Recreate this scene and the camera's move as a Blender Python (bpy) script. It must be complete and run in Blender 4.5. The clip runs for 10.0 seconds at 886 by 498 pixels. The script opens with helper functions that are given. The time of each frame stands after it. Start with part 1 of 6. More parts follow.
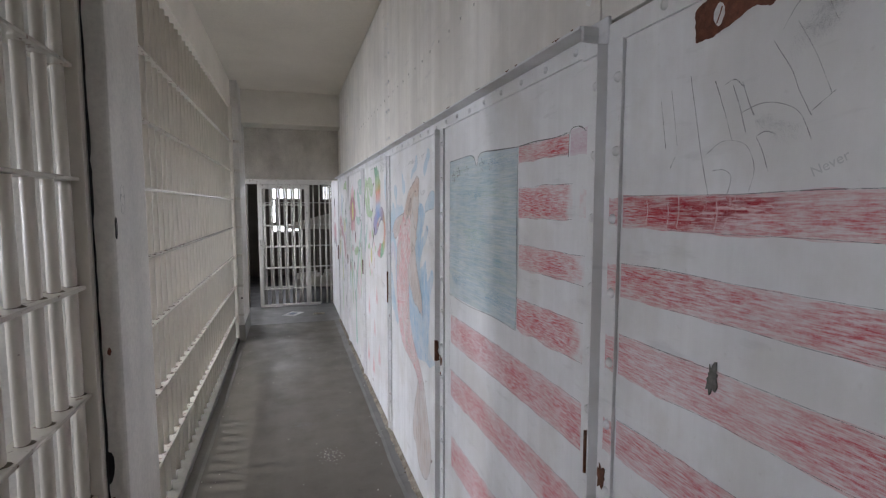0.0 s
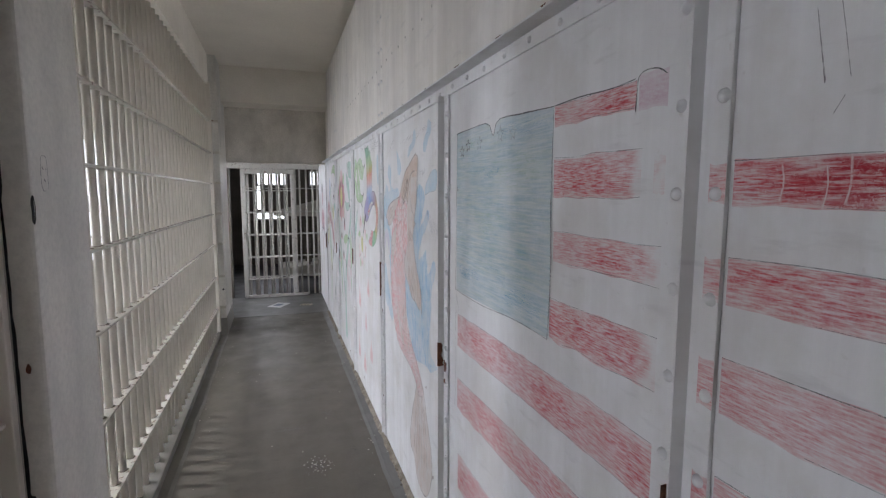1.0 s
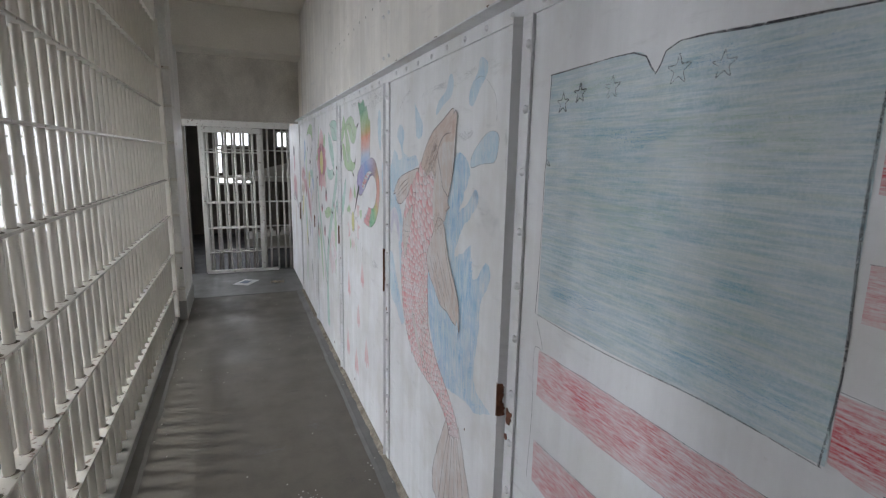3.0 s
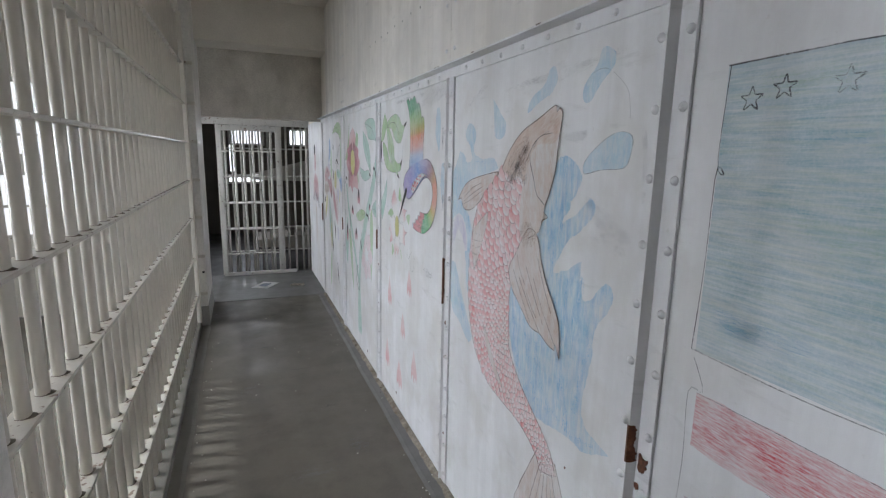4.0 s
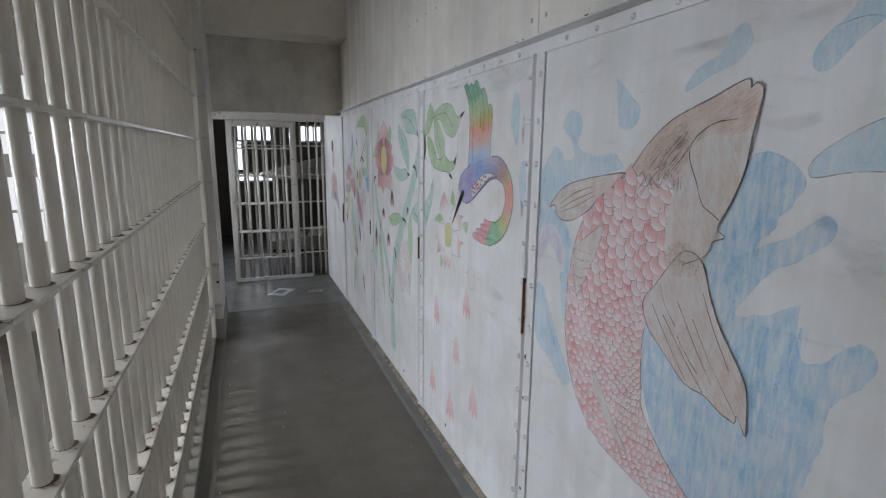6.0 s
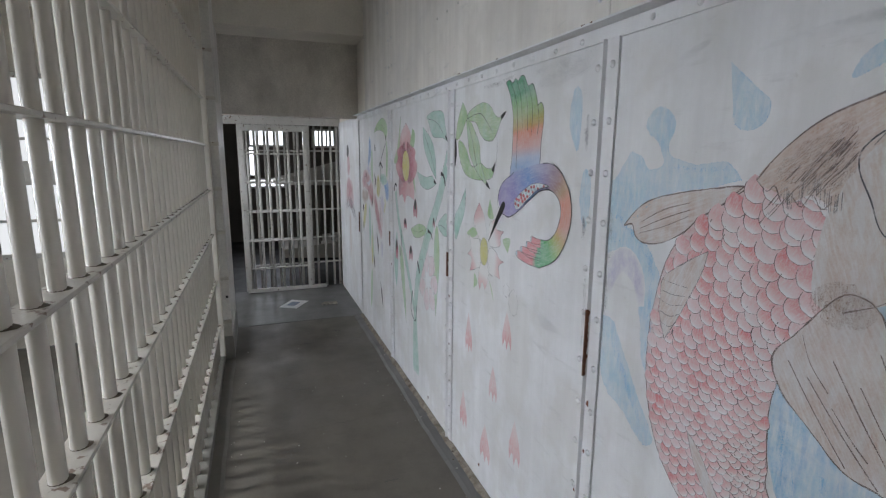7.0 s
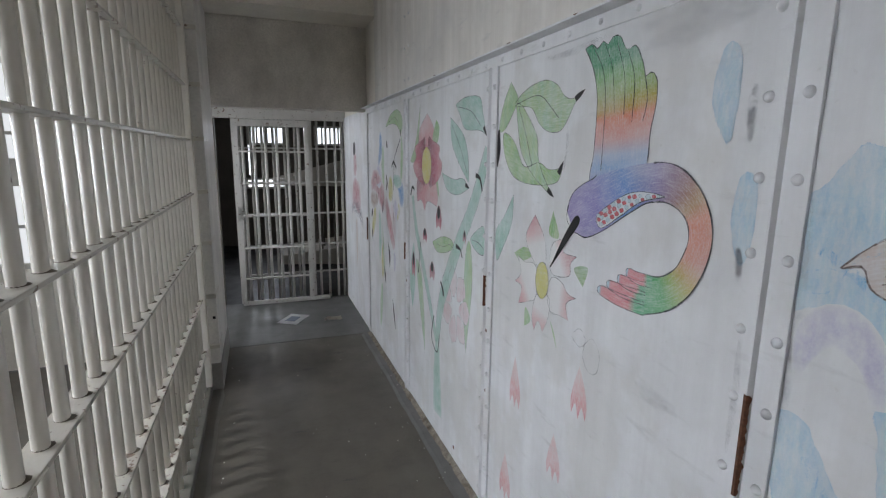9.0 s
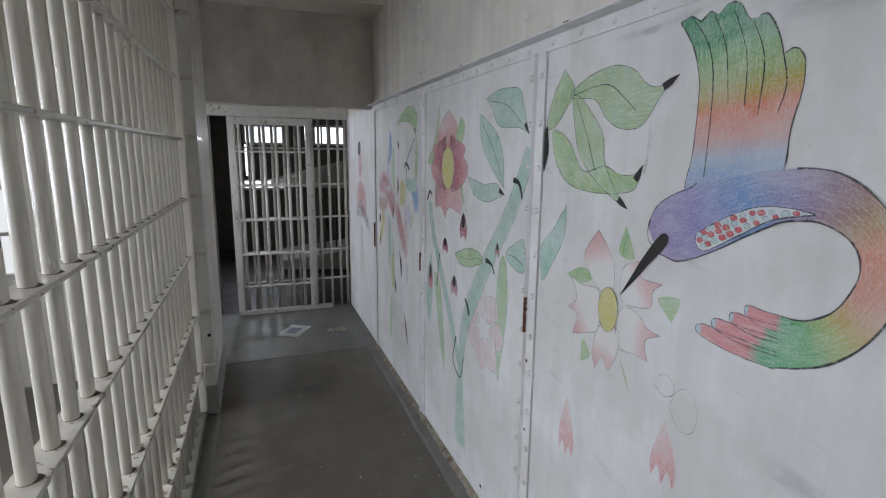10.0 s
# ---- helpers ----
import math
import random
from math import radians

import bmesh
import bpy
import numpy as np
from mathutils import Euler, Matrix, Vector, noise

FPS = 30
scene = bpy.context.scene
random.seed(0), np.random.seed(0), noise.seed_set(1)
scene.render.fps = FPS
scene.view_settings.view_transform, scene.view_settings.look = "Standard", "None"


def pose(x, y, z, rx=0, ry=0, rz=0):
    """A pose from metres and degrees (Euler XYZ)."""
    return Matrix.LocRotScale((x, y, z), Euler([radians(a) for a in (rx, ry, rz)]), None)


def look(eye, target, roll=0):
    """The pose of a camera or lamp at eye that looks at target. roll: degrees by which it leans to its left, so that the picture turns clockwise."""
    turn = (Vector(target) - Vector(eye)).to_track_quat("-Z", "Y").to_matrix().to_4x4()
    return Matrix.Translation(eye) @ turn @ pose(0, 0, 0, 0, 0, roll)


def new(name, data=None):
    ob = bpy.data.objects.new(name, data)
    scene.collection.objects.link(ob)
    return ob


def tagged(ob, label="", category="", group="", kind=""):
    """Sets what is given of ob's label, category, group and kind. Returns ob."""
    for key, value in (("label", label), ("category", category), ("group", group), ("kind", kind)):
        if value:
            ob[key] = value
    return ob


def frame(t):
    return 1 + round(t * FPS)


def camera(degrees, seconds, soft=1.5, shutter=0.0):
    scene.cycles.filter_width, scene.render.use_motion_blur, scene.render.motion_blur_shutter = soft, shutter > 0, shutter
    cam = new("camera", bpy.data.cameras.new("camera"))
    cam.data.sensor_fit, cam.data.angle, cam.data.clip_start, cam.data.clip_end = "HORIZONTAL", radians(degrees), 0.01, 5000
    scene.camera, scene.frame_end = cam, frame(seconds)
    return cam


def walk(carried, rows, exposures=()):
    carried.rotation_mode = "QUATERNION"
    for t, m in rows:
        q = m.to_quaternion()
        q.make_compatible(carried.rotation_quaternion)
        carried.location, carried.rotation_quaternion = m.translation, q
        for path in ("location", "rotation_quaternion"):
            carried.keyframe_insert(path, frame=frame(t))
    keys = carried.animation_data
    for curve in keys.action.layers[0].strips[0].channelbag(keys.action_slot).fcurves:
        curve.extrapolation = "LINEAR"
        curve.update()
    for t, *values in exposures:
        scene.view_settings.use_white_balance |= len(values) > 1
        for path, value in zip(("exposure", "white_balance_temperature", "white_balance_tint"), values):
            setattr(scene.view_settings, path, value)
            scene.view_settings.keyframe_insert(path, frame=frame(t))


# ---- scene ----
cam = camera(83.4, 10.0, soft=1.2)
EXPOSURE, HALL_WATTS, SIDE_WATTS, BORDER_X = -0.28, 8, 15, 0.565
CELL_WATTS = [16, 21, 45, 53, 12]
PATH = [
    (0, (-0.021, -0.393, 1.651), (0.567, 1.511, 1.48), 0.0),
    (0.5, (0.015, -0.261, 1.633), (0.607, 1.641, 1.457), 0.1),
    (1, (0.017, -0.061, 1.623), (0.645, 1.825, 1.404), 0.1),
    (1.5, (-0.005, 0.163, 1.64), (0.707, 2.009, 1.35), 0.0),
    (2, (-0.012, 0.321, 1.645), (0.776, 2.129, 1.315), 0.3),
    (2.2, (-0.006, 0.386, 1.645), (0.796, 2.185, 1.3), 0.5),
    (3.5, (-0.109, 0.823, 1.65), (0.615, 2.653, 1.291), 1.5),
    (4, (-0.233, 0.961, 1.659), (0.51, 2.781, 1.293), 1.2),
    (4.5, (-0.319, 1.057, 1.654), (0.442, 2.869, 1.279), 0.9),
    (5, (-0.354, 1.17, 1.655), (0.413, 2.976, 1.267), 0.6),
    (5.5, (-0.346, 1.324, 1.657), (0.407, 3.135, 1.267), 0.6),
    (7, (-0.328, 1.825, 1.668), (0.363, 3.665, 1.298), 0.4),
    (7.5, (-0.324, 1.983, 1.669), (0.376, 3.82, 1.301), 0.0),
    (8, (-0.311, 2.114, 1.661), (0.395, 3.949, 1.295), -0.2),
    (8.5, (-0.28, 2.282, 1.66), (0.418, 4.119, 1.288), 0.1),
    (9, (-0.257, 2.43, 1.655), (0.424, 4.273, 1.284), 0.6),
    (9.5, (-0.266, 2.593, 1.653), (0.409, 4.439, 1.283), 0.9),
    (10, (-0.278, 2.776, 1.66), (0.417, 4.614, 1.288), 0.6),
]
walk(cam, [(t, look(eye, target, roll)) for t, eye, target, roll in PATH],
     [(0.0, EXPOSURE + 0.25, 6350, 15), (2.0, EXPOSURE + 0.08, 6350, 14), (3.5, EXPOSURE, 6300, 11), (4.5, EXPOSURE + 0.05, 6250, 11), (5.2, EXPOSURE - 0.18, 6250, 11), (10.0, EXPOSURE - 0.32, 6250, 11)])

# ---- world and large lights ----
world = bpy.data.worlds.new("sky")
scene.world = world
world.use_nodes = True
wn = world.node_tree
sky = wn.nodes.new("ShaderNodeTexSky")
sky.sky_type = "NISHITA"
sky.sun_disc = False
sky.sun_elevation, sky.sun_rotation = radians(42), radians(250)
wn.links.new(sky.outputs[0], wn.nodes["Background"].inputs[0])
wn.nodes["Background"].inputs[1].default_value = 0.12

sun = new("sun", bpy.data.lights.new("sun", "SUN"))
sun.data.energy, sun.data.angle, sun.data.color = 1.0, radians(12), (1.0, 0.96, 0.9)
sun.matrix_world = look((-6, 2, 6), (0, 2, 0.5))


def window_light(x, y, z, tx, ty, tz, wide, tall, watts, color=(0.918, 0.955, 1.02)):
    """Sky light in a window's opening."""
    ob = new("window_light", bpy.data.lights.new("window_light", "AREA"))
    ob.data.shape, ob.data.size, ob.data.size_y = "RECTANGLE", wide, tall
    ob.data.energy, ob.data.color = watts, color
    ob.data.spread = radians(108)
    ob.matrix_world = look((x, y, z), (tx, ty, tz))
    return ob


# the cells' outer windows, the stair hall's window and the passage's unseen side window
CELL_WINDOWS = [-0.7, 0.85, 2.9, 4.4, 5.9]
for wy, watts in zip(CELL_WINDOWS, CELL_WATTS):
    window_light(-3.44, wy, 1.9, 0.4, wy, -0.55, 0.34, 1.15, watts)
window_light(-0.08, 11.98, 1.97, 0, 8, 1.2, 0.65, 0.3, HALL_WATTS)
window_light(-1.66, 7.6, 1.6, 0.6, 7.5, 0.7, 0.7, 1.3, SIDE_WATTS)

# Side window of the hall, unseen and added to light the stair sides.
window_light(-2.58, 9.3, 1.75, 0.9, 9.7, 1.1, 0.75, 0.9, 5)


# ---- mesh tools ----
def box(bm, x0, x1, y0, y1, z0, z1):
    vs = [bm.verts.new((x, y, z)) for x in (x0, x1) for y in (y0, y1) for z in (z0, z1)]
    for f in ((0, 1, 3, 2), (4, 6, 7, 5), (0, 4, 5, 1), (2, 3, 7, 6), (0, 2, 6, 4), (1, 5, 7, 3)):
        bm.faces.new([vs[k] for k in f])
    return vs


def block(x0, x1, y0, y1, z0, z1, bevel=0.0, seg=2):
    bm = bmesh.new()
    box(bm, x0, x1, y0, y1, z0, z1)
    if bevel:
        bmesh.ops.bevel(bm, geom=bm.edges[:], offset=bevel, segments=seg, profile=0.6, affect="EDGES")
    bmesh.ops.recalc_face_normals(bm, faces=bm.faces[:])
    return bm


def tube(p, q, r, n=12, bm=None):
    """A round bar from p to q."""
    bm = bm or bmesh.new()
    p, q = Vector(p), Vector(q)
    turn = (q - p).to_track_quat("Z", "Y").to_matrix()
    rings = []
    for c in (p, q):
        rings.append([bm.verts.new(c + turn @ Vector((r * math.cos(k * math.tau / n), r * math.sin(k * math.tau / n), 0))) for k in range(n)])
    for k in range(n):
        f = bm.faces.new((rings[0][k], rings[0][(k + 1) % n], rings[1][(k + 1) % n], rings[1][k]))
        f.smooth = True
    bm.faces.new(rings[0][::-1])
    bm.faces.new(rings[1])
    return bm


def mesh_of(name, bm, material):
    me = bpy.data.meshes.new(name)
    bm.to_mesh(me)
    bm.free()
    me.materials.append(material)
    return me


def part(name, bm, material, parent=None, label=""):
    ob = new(name, mesh_of(name, bm, material))
    ob.parent = parent
    return tagged(ob, label)


def piece(name, me, parent, x, y, z, rx=0, ry=0, rz=0):
    """One of many alike pieces on a shared mesh."""
    ob = new(name, me)
    ob.parent = parent
    ob.matrix_basis = pose(x, y, z, rx, ry, rz)
    return ob


def thing(name, x, y, z, label, category, group=""):
    ob = new(name)
    ob.location = (x, y, z)
    ob.empty_display_size = 0.1
    bpy.context.view_layer.update()
    return tagged(ob, label, category, group)


def under(ob, parent):
    """Hang a mesh that was built in world places under a thing that stands elsewhere."""
    ob.parent = parent
    ob.matrix_parent_inverse = Matrix.Translation(parent.location).inverted()
    return ob


def structure(name, bm, material, label, category):
    return tagged(part(name, bm, material), label, category, kind="structure")


def merge(*bms):
    out = bmesh.new()
    for b in bms:
        me = bpy.data.meshes.new("tmp")
        b.to_mesh(me)
        b.free()
        out.from_mesh(me)
        bpy.data.meshes.remove(me)
    return out


# ---- materials ----
def nodes_of(name):
    m = bpy.data.materials.new(name)
    m.use_nodes = True
    nt = m.node_tree
    return m, nt, nt.nodes["Principled BSDF"]


def noise_at(nt, vec, scale, detail=4, rough=0.55):
    n = nt.nodes.new("ShaderNodeTexNoise")
    n.inputs["Scale"].default_value = scale
    n.inputs["Detail"].default_value = detail
    n.inputs["Roughness"].default_value = rough
    nt.links.new(vec, n.inputs["Vector"])
    return n.outputs["Fac"]


def ramp(nt, fac, stops):
    n = nt.nodes.new("ShaderNodeValToRGB")
    el = n.color_ramp.elements
    while len(el) < len(stops):
        el.new(0.5)
    for e, (p, c) in zip(el, stops):
        e.position = p
        e.color = (c, c, c, 1) if isinstance(c, (int, float)) else (*c, 1)
    nt.links.new(fac, n.inputs["Fac"])
    return n.outputs["Color"]


def mixed(nt, fac, a, b, how="MIX"):
    n = nt.nodes.new("ShaderNodeMix")
    n.data_type, n.blend_type = "RGBA", how
    for sock, v in ((n.inputs[0], fac), (n.inputs[6], a), (n.inputs[7], b)):
        if isinstance(v, (int, float)):
            sock.default_value = v
        elif isinstance(v, tuple):
            sock.default_value = (*v, 1)
        else:
            nt.links.new(v, sock)
    return n.outputs[2]


def times(nt, a, b, op="MULTIPLY"):
    n = nt.nodes.new("ShaderNodeMath")
    n.operation = op
    for sock, v in ((n.inputs[0], a), (n.inputs[1], b)):
        if isinstance(v, (int, float)):
            sock.default_value = v
        else:
            nt.links.new(v, sock)
    return n.outputs[0]


def place(nt, sx=1.0, sy=1.0, sz=1.0, rot=0.0):
    g = nt.nodes.new("ShaderNodeNewGeometry")
    m = nt.nodes.new("ShaderNodeMapping")
    m.vector_type = "POINT"
    m.inputs["Rotation"].default_value = (radians(rot), 0, 0)
    m.inputs["Scale"].default_value = (sx, sy, sz)
    nt.links.new(g.outputs["Position"], m.inputs["Vector"])
    return m.outputs["Vector"]


def bumped(nt, bsdf, height, strength, distance=0.004):
    b = nt.nodes.new("ShaderNodeBump")
    b.inputs["Strength"].default_value = strength
    b.inputs["Distance"].default_value = distance
    nt.links.new(height, b.inputs["Height"])
    nt.links.new(b.outputs["Normal"], bsdf.inputs["Normal"])


def steel_paint(nt, clean=(0.83, 0.835, 0.845), run=(0.67, 0.67, 0.675)):
    """Thick white paint on sheet steel: faint vertical runs, smudges and specks. Returns its colour and relief."""
    runs = ramp(nt, noise_at(nt, place(nt, 1, 9.0, 0.30), 1.0, 7, 0.66), [(0.38, 0.0), (0.66, 1.0)])
    smudge = ramp(nt, noise_at(nt, place(nt), 2.3, 6, 0.62), [(0.42, 0.0), (0.80, 1.0)])
    speck = ramp(nt, noise_at(nt, place(nt), 55, 2), [(0.68, 0.0), (0.80, 1.0)])
    c = mixed(nt, times(nt, runs, 0.6), clean, run)
    c = mixed(nt, times(nt, smudge, 0.66), c, (0.56, 0.55, 0.54))
    wiped = ramp(nt, noise_at(nt, place(nt, 1, 1.0, 0.8, 35), 3.4, 5, 0.58), [(0.49, 0.0), (0.58, 1.0)])
    scuff = ramp(nt, noise_at(nt, place(nt, 1, 3, 14, -25), 1.6, 5, 0.6), [(0.60, 0.0), (0.74, 1.0)])
    c = mixed(nt, times(nt, wiped, 0.32), c, (0.60, 0.575, 0.53))
    c = mixed(nt, times(nt, scuff, 0.40), c, (0.46, 0.455, 0.45))
    c = mixed(nt, times(nt, speck, 0.25), c, (0.45, 0.42, 0.38))
    relief = noise_at(nt, place(nt, 1, 1.0, 0.6), 38, 3)
    return c, relief


def gloss_of(nt):
    """Roughness of hand-rubbed gloss paint."""
    return ramp(nt, noise_at(nt, place(nt, 1, 3, 0.8), 2.6, 5, 0.6), [(0.3, 0.46), (0.7, 0.66)])


def mat_steel_paint(name="white_steel_paint", *tones):
    m, nt, b = nodes_of(name)
    c, h = steel_paint(nt, *tones)
    nt.links.new(c, b.inputs["Base Color"])
    nt.links.new(gloss_of(nt), b.inputs["Roughness"])
    bumped(nt, b, h, 0.18)
    return m


def mat_paint(name, base, dirt, amount, rough=0.5, scale=3.0, bump=0.25, grain=60, stretch=1.0):
    """Brushed paint or plaster with stains of two sizes."""
    m, nt, b = nodes_of(name)
    big = ramp(nt, noise_at(nt, place(nt, 1, 1, stretch), scale, 6, 0.6), [(0.35, 0.0), (0.75, 1.0)])
    fine = ramp(nt, noise_at(nt, place(nt), grain, 4, 0.7), [(0.40, 0.0), (0.85, 1.0)])
    c = mixed(nt, times(nt, big, amount), base, dirt)
    c = mixed(nt, times(nt, fine, amount * 0.6), c, tuple(0.75 * v for v in dirt))
    nt.links.new(c, b.inputs["Base Color"])
    b.inputs["Roughness"].default_value = rough
    bumped(nt, b, noise_at(nt, place(nt), grain, 5, 0.65), bump, 0.003)
    return m


def mat_bar_paint(name, base, chips=0.62):
    """Many coats of gloss paint on bars, chipped down to rust in small spots."""
    m, nt, b = nodes_of(name)
    smear = ramp(nt, noise_at(nt, place(nt, 1, 1, 0.35), 14, 5, 0.6), [(0.40, 0.0), (0.80, 1.0)])
    chip = ramp(nt, noise_at(nt, place(nt), 34, 3, 0.55), [(chips + 0.12, 0.0), (chips + 0.16, 1.0)])
    c = mixed(nt, times(nt, smear, 0.45), base, tuple(0.72 * v for v in base))
    c = mixed(nt, times(nt, chip, 0.8), c, (0.16, 0.08, 0.045))
    nt.links.new(c, b.inputs["Base Color"])
    b.inputs["Roughness"].default_value = 0.32
    bumped(nt, b, noise_at(nt, place(nt, 1, 1, 0.5), 45, 4), 0.45, 0.003)
    return m


def mat_rust(name, base=(0.13, 0.05, 0.025)):
    m, nt, b = nodes_of(name)
    n = noise_at(nt, place(nt), 70, 6, 0.7)
    c = ramp(nt, n, [(0.25, tuple(0.35 * v for v in base)), (0.55, base), (0.85, (0.30, 0.13, 0.06))])
    nt.links.new(c, b.inputs["Base Color"])
    b.inputs["Roughness"].default_value = 0.85
    bumped(nt, b, n, 0.6, 0.003)
    return m


def mat_floor(name, base, worn, dark):
    """Worn painted concrete: scuffed lanes, damp-looking patches, paint crumbs."""
    m, nt, b = nodes_of(name)
    lanes = ramp(nt, noise_at(nt, place(nt, 1.6, 0.35, 1), 2.4, 6, 0.62), [(0.35, 0.0), (0.72, 1.0)])
    patch = ramp(nt, noise_at(nt, place(nt), 5.5, 7, 0.66), [(0.45, 0.0), (0.70, 1.0)])
    grit = ramp(nt, noise_at(nt, place(nt), 120, 3, 0.6), [(0.62, 0.0), (0.80, 1.0)])
    c = mixed(nt, lanes, base, worn)
    c = mixed(nt, times(nt, patch, 0.5), c, dark)
    c = mixed(nt, times(nt, grit, 0.3), c, (0.33, 0.32, 0.29))
    marks = ramp(nt, noise_at(nt, place(nt, 5, 12, 1), 2.2, 6, 0.7), [(0.60, 0.0), (0.72, 1.0)])
    c = mixed(nt, times(nt, marks, 0.45), c, tuple(0.6 * v for v in dark))
    nt.links.new(c, b.inputs["Base Color"])
    nt.links.new(ramp(nt, noise_at(nt, place(nt), 4.0, 5), [(0.3, 0.34), (0.7, 0.55)]), b.inputs["Roughness"])
    h = noise_at(nt, place(nt, 1, 1.8, 1), 24, 6, 0.6)
    bumped(nt, b, h, 0.22, 0.004)
    return m


def crayon(name, colours, cover=0.75, lo=0.38, hi=0.62, grain=(5, 70), rot=0.0, clear=False, follow=False, second=None, island=0.0, patchy=0.28, wash=0.0):
    """Coloured pencil rubbed over the white steel paint. colours: one colour, or stops along the drawn shape."""
    m, nt, b = nodes_of(name)
    paint, h = steel_paint(nt)
    fade = nt.nodes.new("ShaderNodeAttribute")
    fade.attribute_name = "fade"
    if follow:
        # strokes run along the drawn shape
        at = nt.nodes.new("ShaderNodeCombineXYZ")
        for k, key in enumerate(("run", "side")):
            a = nt.nodes.new("ShaderNodeAttribute")
            a.attribute_name = key
            nt.links.new(times(nt, a.outputs["Fac"], grain[k]), at.inputs[k])
        way = at.outputs[0]
    else:
        way = place(nt, 1, grain[0], grain[1], rot)
    strokes = ramp(nt, noise_at(nt, way, 1.0, 3, 0.6), [(lo, wash), (hi, 1.0)])
    press = ramp(nt, noise_at(nt, place(nt), 9, 3), [(0.25, 0.72), (0.65, 1.0)])
    tooth = ramp(nt, noise_at(nt, place(nt), 230, 3, 0.6), [(0.38, 0.76), (0.56, 1.0)])
    f = times(nt, times(nt, times(nt, strokes, press), tooth), times(nt, fade.outputs["Fac"], cover if clear else 1.14 * cover))
    if patchy and not clear:
        # the hand presses harder here and there
        f = times(nt, f, ramp(nt, noise_at(nt, place(nt, 1, 1, 2.2), 5.5, 4, 0.6), [(0.34, 1.0 - patchy), (0.62, 1.0)]))
    if isinstance(colours, list):
        u = nt.nodes.new("ShaderNodeAttribute")
        u.attribute_name = "along"
        colour = ramp(nt, u.outputs["Fac"], colours)
    else:
        colour = colours
    if second:
        blend = ramp(nt, noise_at(nt, place(nt, 1, grain[0] * 0.6 if not follow else 40, grain[1] * 0.6 if not follow else 12, rot + 8), 1.0, 4, 0.65), [(0.42, 0.0), (0.64, 1.0)])
        colour = mixed(nt, blend, colour, second)
    if island:
        g = nt.nodes.new("ShaderNodeNewGeometry")
        f = times(nt, f, ramp(nt, g.outputs["Random Per Island"], [(0.0, 1.0 - island), (1.0, 1.0)]))
    if clear:
        # a line or smear that lets what lies under it show between its grains
        grains = ramp(nt, noise_at(nt, place(nt), 1300, 2, 0.6), [(0.30, 0.0), (0.70, 1.0)])
        f = times(nt, f, grains, "GREATER_THAN")
        shade = nt.nodes.new("ShaderNodeMixShader")
        nt.links.new(f, shade.inputs[0])
        nt.links.new(nt.nodes.new("ShaderNodeBsdfTransparent").outputs[0], shade.inputs[1])
        nt.links.new(b.outputs[0], shade.inputs[2])
        nt.links.new(shade.outputs[0], nt.nodes["Material Output"].inputs["Surface"])
        b.inputs["Base Color"].default_value = (*colour, 1)
        b.inputs["Roughness"].default_value = 0.55
        return m
    nt.links.new(mixed(nt, f, paint, colour), b.inputs["Base Color"])
    nt.links.new(gloss_of(nt), b.inputs["Roughness"])
    bumped(nt, b, h, 0.18)
    return m


def mat_plain(name, colour, rough=0.5, metallic=0.0):
    m, nt, b = nodes_of(name)
    c = mixed(nt, ramp(nt, noise_at(nt, place(nt), 30, 4), [(0.3, 0.0), (0.8, 0.6)]), colour, tuple(0.7 * v for v in colour))
    nt.links.new(c, b.inputs["Base Color"])
    b.inputs["Roughness"].default_value, b.inputs["Metallic"].default_value = rough, metallic
    return m


STEEL = mat_steel_paint()
# Same steel paint with a warmer tint, for the upper panels.
STEEL_UPPER = mat_steel_paint("warm_steel_paint", (0.85, 0.82, 0.77), (0.62, 0.58, 0.52))
PLASTER = mat_paint("white_plaster", (0.86, 0.82, 0.74), (0.60, 0.56, 0.48), 0.55, 0.7, 1.6)
PLASTER_WORN = mat_paint("worn_grey_plaster", (0.85, 0.81, 0.74), (0.40, 0.37, 0.32), 0.75, 0.75, 3.2, stretch=0.7)
CEILING = mat_paint("ceiling_paint", (0.83, 0.785, 0.70), (0.60, 0.56, 0.49), 0.5, 0.7, 1.1)
BAR = mat_bar_paint("white_bar_paint", (0.73, 0.69, 0.61))
STRIP = mat_bar_paint("strip_paint", (0.60, 0.565, 0.495), 0.50)
POST = mat_paint("pier_paint", (0.80, 0.775, 0.72), (0.42, 0.41, 0.39), 0.6, 0.5, 4.0, stretch=0.5)
RUST = mat_rust("rust")
BROWN = mat_rust("bare_primer", (0.17, 0.06, 0.035))
FLOOR = mat_floor("worn_concrete", (0.110, 0.097, 0.077), (0.140, 0.125, 0.100), (0.072, 0.065, 0.052))
BORDER = mat_floor("grey_floor_border", (0.150, 0.147, 0.137), (0.20, 0.196, 0.185), (0.10, 0.098, 0.090))
SLAB = mat_floor("bare_threshold", (0.140, 0.138, 0.130), (0.185, 0.183, 0.176), (0.09, 0.089, 0.084))
CELL_GREY = mat_paint("grey_cell_paint", (0.64, 0.62, 0.565), (0.46, 0.44, 0.40), 0.6, 0.6, 3.0)
CURB = mat_floor("curb_cement", (0.165, 0.155, 0.132), (0.21, 0.197, 0.17), (0.11, 0.102, 0.088))
COLLAR = mat_paint("grimy_collar", (0.22, 0.19, 0.15), (0.09, 0.065, 0.045), 0.9, 0.7, 40)
GREY_BASE = mat_paint("grey_base_paint", (0.34, 0.325, 0.295), (0.20, 0.195, 0.18), 0.6, 0.55, 6.0)
